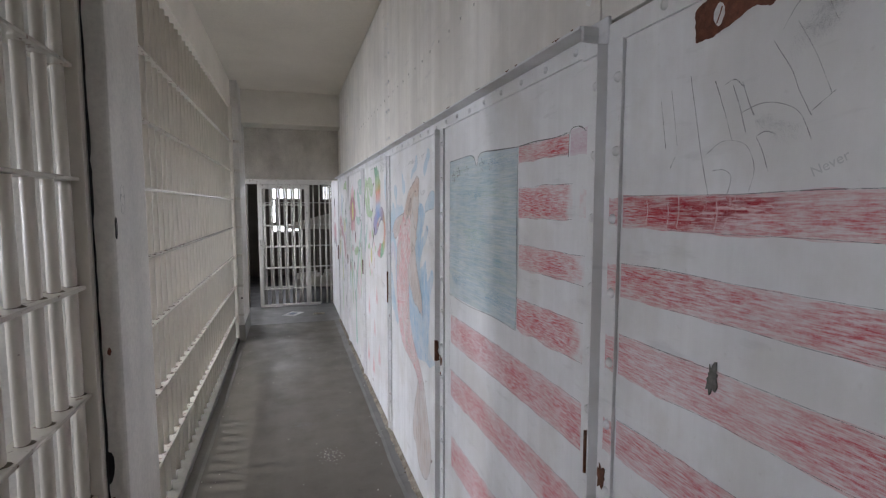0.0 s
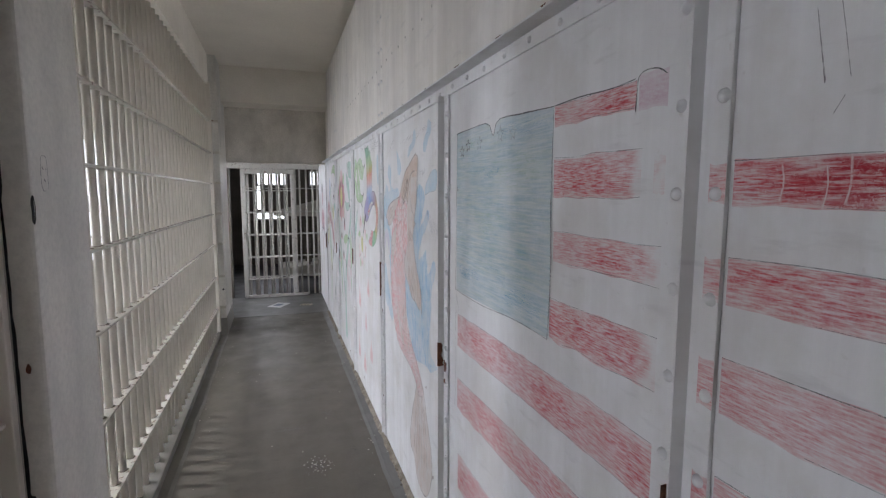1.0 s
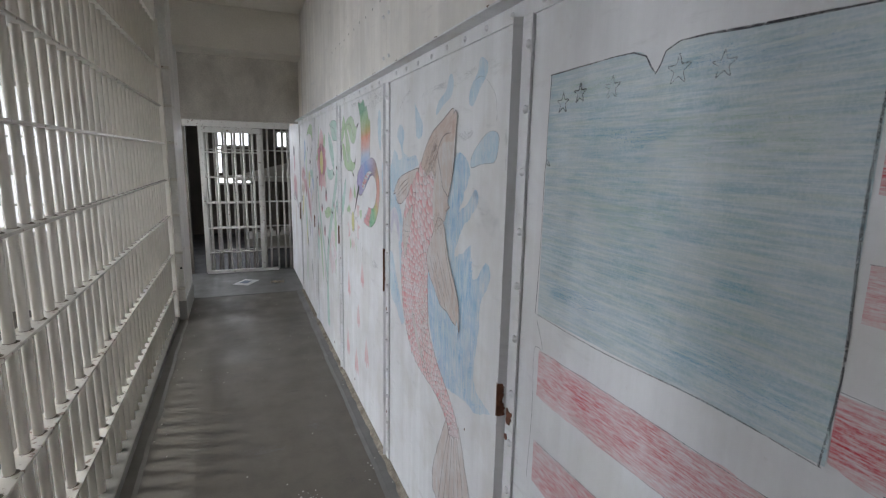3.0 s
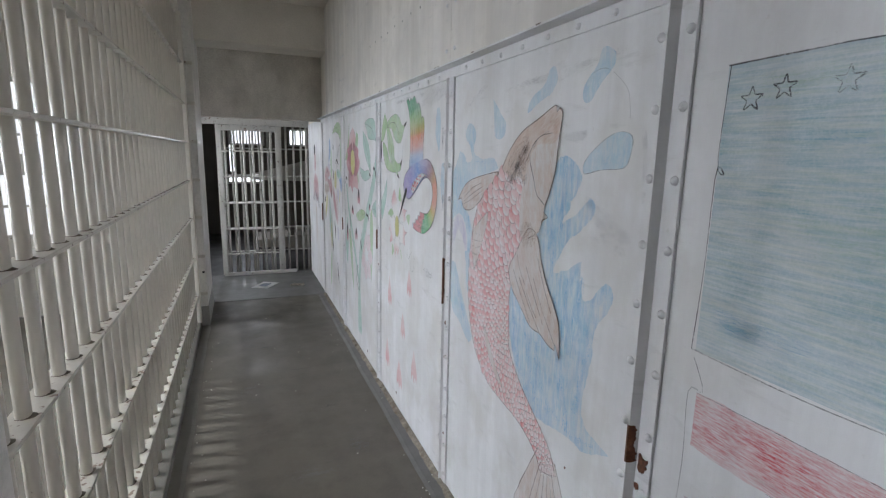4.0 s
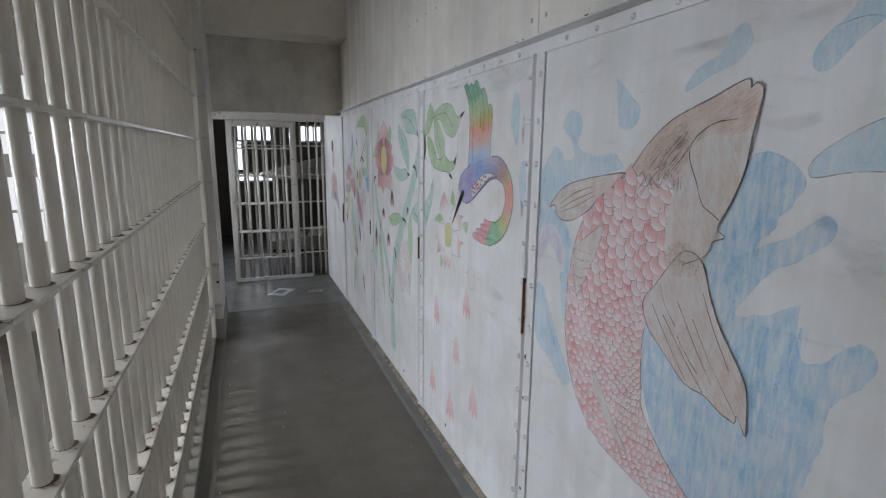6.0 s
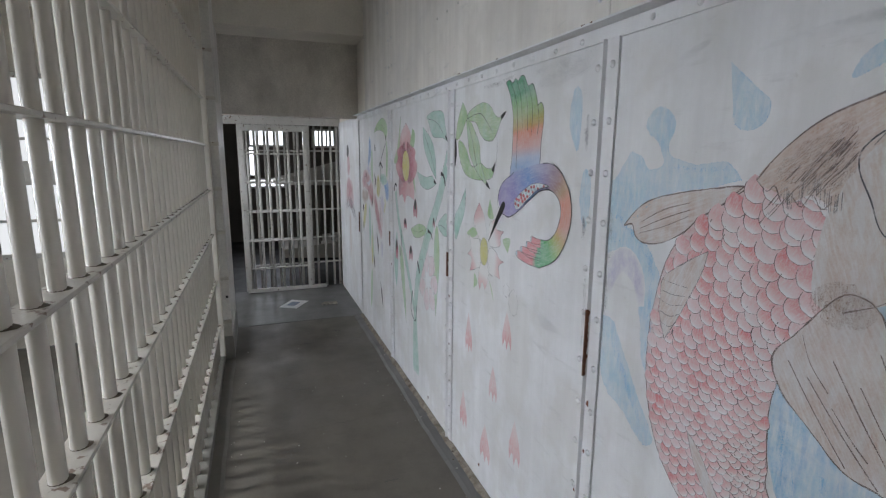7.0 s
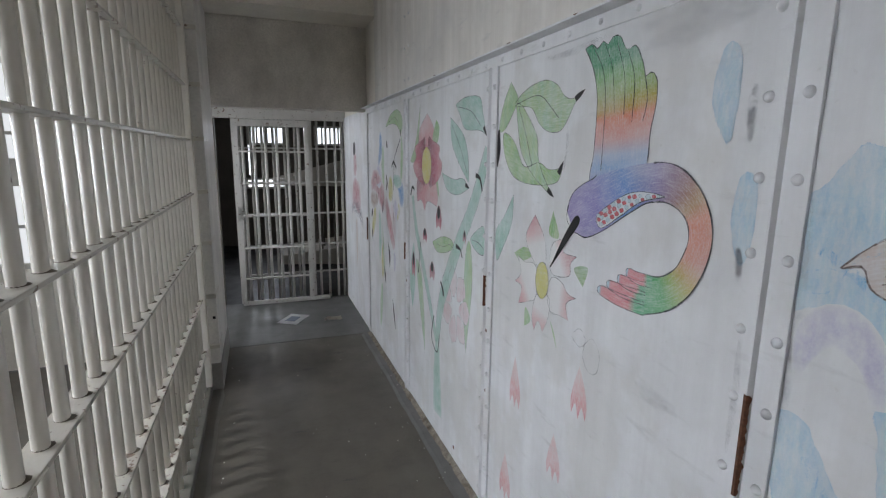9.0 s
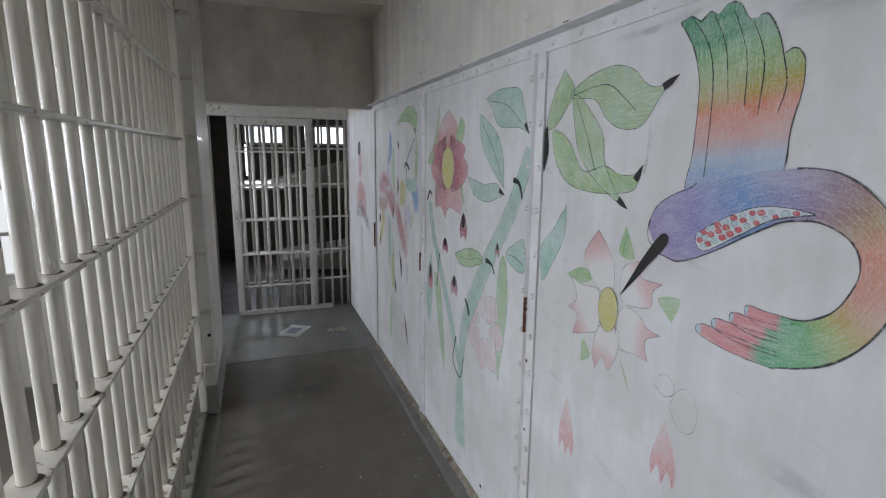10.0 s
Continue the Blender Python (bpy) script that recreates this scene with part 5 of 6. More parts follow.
for pts in (([(1.95, 1.93, 0.01), (2.2, 1.905, 0.02), (2.45, 1.90, 0.012), (2.62, 1.885, 0.006)]), ([(1.90, 1.46, 0.02), (1.97, 1.48, 0.035), (2.05, 1.52, 0.03), (2.10, 1.56, 0.01)]), ([(2.10, 1.735, 0.01), (2.15, 1.72, 0.02), (2.22, 1.725, 0.008)]), ([(2.03, 1.47, 0.008), (1.98, 1.44, 0.02), (1.92, 1.43, 0.01)]), ([(1.90, 1.75, 0.006), (1.885, 1.66, 0.012), (1.88, 1.55, 0.005)]), ([(2.72, 1.93, 0.008), (2.80, 1.90, 0.016), (2.90, 1.86, 0.006)]), ([(3.03, 1.60, 0.006), (3.02, 1.35, 0.014), (3.03, 1.10, 0.006)])):
    swimmer.fill("smudge", pts, SMUDGE, 1, 16, 0.0, 0.3)

# rainbow curl with fanned plumes, a flower and falling petals
plume = Drawing("rainbow_plume_drawing", 3.6, 1.4, "rainbow coloured curled feather drawing with a dark spike")
CURL = [(3.745, 1.455, 0.034), (3.70, 1.482, 0.074), (3.615, 1.520, 0.078), (3.53, 1.557, 0.066), (3.435, 1.590, 0.050), (3.345, 1.592, 0.045), (3.272, 1.54, 0.034), (3.252, 1.465, 0.032), (3.282, 1.382, 0.034), (3.34, 1.33, 0.042), (3.42, 1.305, 0.052)]
plume.shape("wing", [(3.719, 1.962, 1), (3.688, 1.968), (3.662, 1.952), (3.639, 1.967), (3.618, 1.955), (3.60, 1.970), (3.570, 1.966), (3.540, 1.928), (3.508, 1.932), (3.481, 1.895), (3.464, 1.85, 1), (3.445, 1.859), (3.425, 1.84), (3.420, 1.79), (3.432, 1.72), (3.443, 1.62), (3.533, 1.58), (3.655, 1.575), (3.650, 1.665), (3.648, 1.76), (3.652, 1.83), (3.677, 1.902)], FEATHER, 1, axis=((3.545, 1.590), (3.575, 1.968)), trace=PENCIL, w=0.0019)
for pts in (((3.685, 1.964), (3.634, 1.894), (3.613, 1.799), (3.613, 1.617)), ((3.631, 1.959), (3.592, 1.886), (3.572, 1.772)), ((3.579, 1.952), (3.542, 1.863), (3.533, 1.765)), ((3.534, 1.924), (3.502, 1.849), (3.502, 1.745)), ((3.464, 1.85), (3.452, 1.795), (3.463, 1.742))):
    plume.stroke(list(pts), 0.0016, PENCIL, 4, 16)
plume.fill("curl", CURL, CURL_RAINBOW, 6, 60, 0.95, 0.01)
sides = [bmesh.new(), bmesh.new()]
ends = ribbon(bmesh.new(), CURL, 5, 60, 0.95, 0.0)
for bm, pts in zip(sides, (ends[0][:14] + [(3.63, 1.602)], ends[0][26:])):
    line(bm, pts[::2] + pts[-1:], 0.0022, 8, 40, 0.0006)
    plume.put("outline", bm, PENCIL)
plume.stroke(ends[1][::3], 0.0022, PENCIL, 8, 50)
plume.stroke([ends[0][0], (3.758, 1.455), ends[1][0]], 0.0022, PENCIL, 8, 10)
for k, (tip, base, w) in enumerate((((3.590, 1.277), (3.40, 1.272), 0.016), ((3.550, 1.302), (3.40, 1.300), 0.0155), ((3.508, 1.328), (3.40, 1.326), 0.015), ((3.476, 1.353), (3.38, 1.348), 0.014))):
    (ty, tz), (by, bz) = tip, base
    plume.fill("feather", [(by, bz, w * 1.1), ((by + ty) / 2, (bz + tz) / 2 - 0.004, w * 1.15), (ty * 0.9 + by * 0.1, tz * 0.9 + bz * 0.1, w * 0.9), (ty, tz, 0.005)], TAIL, 7.5 + 0.5 * k, 16, 0.95, 0.02, PENCIL_SOFT, 0.0018)
BELLY = [(3.617, 1.482), (3.59, 1.508), (3.525, 1.546), (3.47, 1.566), (3.41, 1.569), (3.362, 1.562, 1), (3.415, 1.551), (3.457, 1.536), (3.517, 1.498), (3.592, 1.455)]
plume.shape("patch_ground", BELLY, BEAD_WHITE, 8, trace=PENCIL, w=0.0016)
bead_bm, bead_red, bead_blue = bmesh.new(), bmesh.new(), bmesh.new()
brnd = random.Random(3)
mid = glide([(3.60, 1.478, 0.020), (3.555, 1.505, 0.022), (3.50, 1.535, 0.019), (3.44, 1.554, 0.010), (3.385, 1.562, 0.004)], 12)
for k, (y, z, w) in enumerate(mid):
    lanes = 3 if w > 0.014 else 2 if w > 0.008 else 1
    for c in range(lanes):
        s = (c + 0.5) / lanes * 2 - 1
        r = w / lanes * 1.02
        py, pz = y + 0.5 * s * w + 0.004 * (c % 2), z + 0.85 * s * w
        if (k + c) % 2 or brnd.random() < 0.15:
            ribbon(bead_red, [(py - 1.2 * r, pz - 0.4 * r, 0.001), (py - 0.6 * r, pz, r * 0.85), (py + 0.6 * r, pz, r * 0.85), (py + 1.2 * r, pz + 0.4 * r, 0.001)], 11, 6, 0.95)
        else:
            ribbon(bead_blue, [(py - 1.2 * r, pz - 0.4 * r, 0.001), (py - 0.6 * r, pz, r * 0.85), (py + 0.6 * r, pz, r * 0.85), (py + 1.2 * r, pz + 0.4 * r, 0.001)], 11, 6, 0.95)
        line(bead_bm, [(py + 1.1 * r * math.cos(a * 1.05), pz + 0.9 * r * math.sin(a * 1.05)) for a in range(7)], 0.0007, 13, 10, 0.0)
tagged(plume.put("bead_outlines", bead_bm, PENCIL_SOFT), kind="stuff")
tagged(plume.put("red_beading", bead_red, RED_BEAD), kind="stuff")
tagged(plume.put("pale_beading", bead_blue, BEAD_BLUE), kind="stuff")
plume.fill("spike", [(3.700, 1.475, 0.006), (3.712, 1.458, 0.016), (3.76, 1.40, 0.013), (3.80, 1.345, 0.008), (3.845, 1.285, 0.001)], BLACK, 12, 14, 0.95, 0.02)


def petal(d, pts, centre, material, trace=PENCIL_SOFT, layer=1):
    """A pointed petal; its colours run outward from the flower's heart."""
    far = max(pts, key=lambda q: math.dist(q[:2], centre))
    d.shape("petal", list(pts), material, layer, axis=(centre, far[:2]), trace=trace, w=0.0013)


def heart(d, y, z, ry, rz, material, layer=5):
    d.shape("flower_heart", [(y + ry * math.cos(a * math.tau / 8), z + rz * math.sin(a * math.tau / 8)) for a in range(8)], material, layer, axis=((y, z - rz), (y, z + rz)), trace=PENCIL_SOFT, w=0.0015)


flower = Drawing("flower_drawing", 3.9, 1.25, "white and pink crayon flower with a yellow heart")
for pts in (((3.94, 1.277), (4.003, 1.335), (4.011, 1.382), (3.958, 1.451, 1), (3.899, 1.391), (3.877, 1.339), (3.88, 1.285)), ((3.851, 1.318), (3.835, 1.37), (3.775, 1.394, 1), (3.776, 1.352), (3.701, 1.349, 1), (3.731, 1.322), (3.736, 1.28), (3.83, 1.265)),
            ((3.835, 1.252), (3.772, 1.25), (3.738, 1.223), (3.692, 1.218, 1), (3.742, 1.187), (3.727, 1.135, 1), (3.774, 1.137), (3.829, 1.134), (3.855, 1.18)), ((3.927, 1.165), (3.951, 1.081), (3.933, 1.032, 1), (3.908, 1.076), (3.876, 1.046, 1), (3.847, 1.098), (3.837, 1.16), (3.86, 1.186)),
            ((3.94, 1.27), (4.016, 1.27), (4.075, 1.285, 1), (4.041, 1.225), (4.085, 1.181, 1), (4.034, 1.169), (4.055, 1.10, 1), (3.981, 1.128), (3.93, 1.16))):
    petal(flower, pts, (3.893, 1.232), PETAL)
heart(flower, 3.893, 1.228, 0.042, 0.066, YELLOW)
for pts in (((3.865, 1.40), (3.845, 1.477, 1), (3.804, 1.395)), ((4.102, 1.288, 1), (4.021, 1.325), (3.965, 1.305), (4.046, 1.268)), ((4.0, 1.10), (4.005, 1.025, 1), (3.96, 1.06)), ((3.83, 1.10), (3.784, 1.015, 1), (3.80, 1.06)), ((3.712, 1.31), (3.643, 1.326), (3.662, 1.263, 1))):
    flower.shape("leaf", list(pts), LEAF, 0.6)
flower.stroke([(3.69, 1.11), (3.66, 1.13), (3.63, 1.10), (3.66, 1.07), (3.70, 1.09)], 0.0010, PENCIL_SOFT)
flower.stroke([(3.64, 1.08), (3.60, 1.12), (3.56, 1.08), (3.57, 1.02), (3.61, 1.01), (3.64, 1.05), (3.63, 1.09)], 0.0010, PENCIL_SOFT)
falling = Drawing("falling_petals_drawing", 3.85, 0.6, "pink crayon petals falling down the white panel")
for y, hi, lo, w in ((4.055, 0.88, 0.67, 0.042), (3.645, 1.01, 0.84, 0.042), (3.765, 0.71, 0.54, 0.042), (4.11, 0.43, 0.22, 0.048), (3.835, 0.38, 0.18, 0.056), (3.545, 0.55, 0.35, 0.050)):
    m = (lo + hi) / 2
    falling.shape("petal", [(y + 0.006, hi, 1), (y + 0.7 * w, m + 0.02), (y + w, m - 0.04), (y + 0.85 * w, lo, 1), (y + 0.4 * w, lo + 0.04), (y, lo - 0.006, 1), (y - 0.4 * w, lo + 0.04), (y - 0.85 * w, lo + 0.004, 1), (y - w, m - 0.04), (y - 0.65 * w, m + 0.02)], FLAME, 1, axis=((y, hi), (y, lo)))

# leaves at the top of the same panel and the tall plant beyond
sprig = Drawing("leaf_sprig_drawing", 4.1, 1.75, "green crayon leaves with black tips")


def blade(d, pts, material, rib=(), tip=None, layer=1):
    """A leaf: its outline, ribs and the dark tip."""
    d.shape("leaf", list(pts), material, layer, trace=PENCIL, w=0.0012)
    if rib:
        d.stroke(list(rib), 0.0017, PENCIL, layer + 3)
    if tip:
        (y0, z0), (y1, z1) = tip
        d.fill("dark_tip", [(y0, z0, 0.010), ((y0 + y1) / 2, (z0 + z1) / 2, 0.008), (y1, z1, 0.001)], BLACK, layer + 3, 6, 0.5)


blade(sprig, ((4.224, 1.735), (4.204, 1.652), (4.13, 1.579), (4.006, 1.556), (3.854, 1.565), (3.813, 1.596), (3.801, 1.641, 1), (3.829, 1.615), (3.891, 1.613), (3.951, 1.633), (4.051, 1.618), (4.12, 1.695), (4.178, 1.734)), LEAF, (), ((3.825, 1.600), (3.80, 1.64)), 1)
blade(sprig, ((4.123, 1.838), (4.104, 1.749), (4.072, 1.665), (3.991, 1.592), (3.899, 1.542), (3.846, 1.522, 1), (3.903, 1.574), (3.952, 1.644), (3.969, 1.721), (4.03, 1.79), (4.083, 1.834)), LEAF_PALE, ((4.102, 1.825), (4.042, 1.723), (3.994, 1.62)), ((3.885, 1.546), (3.846, 1.522)), 3)
blade(sprig, ((4.134, 1.839), (4.059, 1.885), (3.939, 1.903), (3.86, 1.881), (3.813, 1.841), (3.765, 1.828), (3.708, 1.848, 1), (3.755, 1.815), (3.779, 1.781), (3.822, 1.738), (3.888, 1.733), (3.957, 1.763), (4.015, 1.82)), LEAF_PALE, ((4.124, 1.841), (4.019, 1.858), (3.95, 1.853), (3.89, 1.815), (3.841, 1.776)), ((3.755, 1.825), (3.708, 1.848)), 2)
blade(sprig, ((4.262, 1.756), (4.234, 1.843), (4.174, 1.927, 1), (4.115, 1.861), (4.152, 1.811), (4.214, 1.754)), LEAF, (), None, 1)
sprig.shape("leaf", [(4.25, 1.23), (4.195, 1.294), (4.13, 1.40), (4.123, 1.51, 1), (4.195, 1.417), (4.265, 1.345)], LEAF_BLUE, 1, trace=PENCIL_SOFT)
sprig.fill("dark_joint", [(4.262, 1.755, 0.006), (4.265, 1.69, 0.020), (4.265, 1.65, 0.014), (4.268, 1.61, 0.003)], BLACK, 5, 10, 0.7)
for pts in (((3.24, 1.88), (3.205, 1.87), (3.195, 1.80), (3.205, 1.69), (3.225, 1.70), (3.26, 1.78)), ((3.17, 1.62), (3.135, 1.61), (3.13, 1.50), (3.15, 1.44), (3.18, 1.52))):
    sprig.shape("water_blot", list(pts), WATER_SOFT, 1, trace=WATER_DEEP)
sprig.fill("smudge", [(3.14, 1.97, 0.02), (3.3, 1.965, 0.03), (3.5, 1.965, 0.02)], SMUDGE, 1, 14, 0.0, 0.3)
sprig.fill("smudge", [(3.16, 1.68, 0.006), (3.165, 1.75, 0.014), (3.16, 1.80, 0.006)], GREY, 2, 12, 0.0, 0.3)
sprig.fill("smudge", [(3.155, 1.40, 0.01), (3.15, 1.44, 0.012), (3.16, 1.48, 0.006)], GREY, 2, 12, 0.0, 0.3)

for pts in ([(3.50, 1.925, 0.012), (3.38, 1.93, 0.036), (3.26, 1.945, 0.040), (3.14, 1.955, 0.02)], [(3.80, 1.60, 0.004), (3.785, 1.70, 0.010), (3.79, 1.76, 0.004)], [(3.13, 1.30, 0.006), (3.125, 1.18, 0.012), (3.13, 1.02, 0.004)], [(3.44, 1.10, 0.01), (3.36, 1.06, 0.03), (3.25, 1.05, 0.012)], [(3.62, 1.98, 0.008), (3.80, 1.965, 0.014), (3.95, 1.97, 0.006)]):
    sprig.fill("smudge", pts, SMUDGE, 1, 14, 0.0, 0.3)

plant = Drawing("tall_plant_drawing", 4.9, 1.0, "tall green crayon plant with a dark red flower")
plant.fill("stem", [(4.36, 1.68, 0.035), (4.46, 1.50, 0.040), (4.56, 1.36, 0.042), (4.66, 1.24, 0.045), (4.82, 1.02, 0.050), (4.93, 0.82, 0.042), (4.98, 0.60, 0.034)], LEAF_BLUE, 1, 26, 0.7, 0.1, PENCIL_SOFT, 0.0022)
plant.fill("stem", [(5.46, 1.40, 0.022), (5.37, 1.18, 0.030), (5.21, 0.95, 0.030), (5.10, 0.78, 0.028), (4.99, 0.60, 0.02)], LEAF_BLUE, 1, 22, 0.7, 0.1, PENCIL_SOFT, 0.0018)
plant.fill("stem", [(4.97, 0.64, 0.03), (4.98, 0.45, 0.055), (4.97, 0.28, 0.07), (4.96, 0.16, 0.07)], LEAF_BLUE, 1, 18, 0.4, 0.1)
blade(plant, ((4.737, 1.894, 1), (4.622, 1.916), (4.462, 1.902), (4.422, 1.833), (4.377, 1.737, 1), (4.451, 1.762), (4.613, 1.775), (4.68, 1.84)), LEAF_BLUE, ((4.70, 1.88), (4.55, 1.85), (4.44, 1.78)), ((4.41, 1.775), (4.377, 1.737)))
blade(plant, ((4.805, 1.839, 1), (4.647, 1.758), (4.578, 1.664), (4.562, 1.532, 1), (4.694, 1.623), (4.786, 1.722)), LEAF_BLUE, ((4.78, 1.80), (4.66, 1.68), (4.58, 1.57)))
blade(plant, ((4.921, 1.563, 1), (4.747, 1.537), (4.633, 1.547), (4.553, 1.506, 1), (4.703, 1.464), (4.849, 1.483)), LEAF_BLUE, (), ((4.60, 1.52), (4.553, 1.506)))
blade(plant, ((4.526, 1.273), (4.404, 1.349), (4.375, 1.32), (4.375, 1.23), (4.45, 1.225)), LEAF_BLUE, ((4.51, 1.27), (4.44, 1.27), (4.38, 1.25)))
blade(plant, ((5.068, 1.171, 1), (4.904, 1.225), (4.77, 1.227), (4.735, 1.189, 1), (4.877, 1.141), (4.998, 1.129)), LEAF, ((5.0, 1.17), (4.88, 1.175), (4.80, 1.20), (4.735, 1.185)))
plant.shape("leaf", [(4.53, 1.25), (4.50, 1.05), (4.56, 0.70, 1), (4.60, 0.95), (4.58, 1.20)], LEAF_PALE, 1, trace=PENCIL_SOFT)
plant.shape("leaf", [(5.38, 0.99), (5.30, 0.72), (5.199, 0.45, 1), (5.22, 0.70), (5.28, 0.95)], LEAF_PALE, 1, trace=PENCIL_SOFT)
plant.shape("leaf", [(5.44, 1.10), (5.40, 0.90), (5.46, 0.66, 1), (5.52, 0.85)], LEAF_BLUE, 1)
plant.shape("leaf", [(5.50, 1.62), (5.40, 1.72), (5.30, 1.945, 1), (5.34, 1.72), (5.40, 1.62)], LEAF, 1, trace=PENCIL_SOFT)
plant.shape("leaf", [(5.08, 1.74), (5.02, 1.84, 1), (4.97, 1.80), (5.0, 1.72)], LEAF, 0.6)
plant.shape("leaf", [(5.02, 1.50), (4.96, 1.42, 1), (4.99, 1.52)], LEAF, 0.6)
C2 = (5.180, 1.60)
for pts, m in ((((5.325, 1.70), (5.309, 1.804), (5.174, 1.885, 1), (5.066, 1.803), (5.073, 1.70)), PETAL_ROSE), (((5.339, 1.52), (5.37, 1.40), (5.349, 1.373, 1), (5.28, 1.39), (5.213, 1.331, 1), (5.158, 1.392), (4.998, 1.376, 1), (4.99, 1.45), (5.065, 1.525)), PETAL_ROSE),
               (((5.15, 1.74), (5.083, 1.735), (4.964, 1.70), (4.971, 1.65), (4.923, 1.609), (4.957, 1.538), (5.065, 1.489), (5.14, 1.50)), PETAL_DARK), (((5.21, 1.74), (5.265, 1.738), (5.407, 1.70), (5.386, 1.645), (5.445, 1.585), (5.365, 1.517), (5.259, 1.487), (5.21, 1.50)), PETAL_DARK)):
    petal(plant, pts, C2, m, PENCIL_SOFT, 2 if m is PETAL_DARK else 1)
heart(plant, 5.180, 1.595, 0.085, 0.105, YELLOW, 6)
for y, hi, lo, w in ((4.967, 1.38, 1.255, 0.045), (5.209, 1.225, 1.145, 0.04), (5.072, 1.05, 0.945, 0.045), (5.44, 1.04, 0.88, 0.035), (4.60, 1.30, 1.24, 0.02)):
    plant.shape("bud", [(y + 0.3 * w, hi), (y + w, (lo + hi) / 2), (y + 0.8 * w, lo, 1), (y, lo + 0.02), (y - 0.7 * w, lo, 1), (y - w, (lo + hi) / 2), (y - 0.3 * w, hi)], PETAL_DARK, 2, axis=((y, hi), (y, lo - 0.05)))
    plant.fill("bud_cap", [(y, hi, 0.004), (y, hi - 0.25 * (hi - lo), w * 0.6), (y, hi - 0.55 * (hi - lo), w * 0.25)], BLACK, 4, 8, 0.4)
for a in range(7):
    c, q = math.cos(0.4 + a * 0.9), math.sin(0.4 + a * 0.9)
    plant.shape("petal", [(4.71 + 0.05 * c, 0.89 + 0.05 * q), (4.71 + 0.14 * c - 0.06 * q, 0.89 + 0.15 * q + 0.06 * c), (4.71 + 0.19 * c, 0.89 + 0.21 * q, 1), (4.71 + 0.14 * c + 0.06 * q, 0.89 + 0.15 * q - 0.06 * c)], PALE_PINK, 0.8, trace=PENCIL_SOFT, w=0.0012)
for pts in (((4.482, 1.567), (4.435, 1.555), (4.407, 1.502)), ((4.707, 1.209), (4.648, 1.199), (4.623, 1.164)), ((4.926, 0.972), (4.89, 0.933), (4.879, 0.90)), ((5.50, 1.40), (5.46, 1.455), (5.42, 1.44))):
    plant.stroke(list(pts), 0.012, BLACK, 6, 10)
for pts in (((5.034, 0.74), (5.073, 0.60), (4.973, 0.54), (4.937, 0.66)), ((5.29, 1.13), (5.31, 1.05), (5.33, 0.93))):
    plant.stroke(list(pts), 0.007, BLACK, 6, 12)

# faint coloured wings and leaves on the last panel of the wall
wings = Drawing("coloured_wing_drawing", 6.2, 1.2, "faint multi-coloured crayon wings and leaves on steel")
blade(wings, ((6.16, 1.856, 1), (6.019, 1.929), (5.853, 1.958), (5.736, 1.925), (5.691, 1.856), (5.736, 1.782, 1), (5.83, 1.85), (6.0, 1.87)), LEAF, ((6.08, 1.88), (5.90, 1.91), (5.78, 1.86)), ((5.75, 1.82), (5.736, 1.77)))
wings.fill("stem", [(5.724, 1.775, 0.012), (5.713, 1.657, 0.03), (5.736, 1.468, 0.02)], LEAF, 1, 14, 0.5)
wings.stroke([(5.747, 1.759), (5.855, 1.674), (5.919, 1.602), (5.935, 1.40)], 0.007, PENCIL, 5)
wings.stroke([(5.985, 1.565), (5.932, 1.602), (5.856, 1.565)], 0.010, BLACK, 6)
BLUE_WING = crayon("blue_wing_crayon", (0.12, 0.30, 0.58), 1.0, 0.02, 0.6, (60, 30))
ROSE_WING = crayon("rose_wing_crayon", (0.48, 0.17, 0.20), 1.0, 0.05, 0.62, (60, 24))
BROWN_WING = crayon("brown_wing_crayon", (0.34, 0.22, 0.15), 0.95, 0.05, 0.65, (60, 24))
YELLOW_WING = crayon("yellow_wing_crayon", (0.52, 0.48, 0.08), 0.95, 0.02, 0.6, (60, 24))
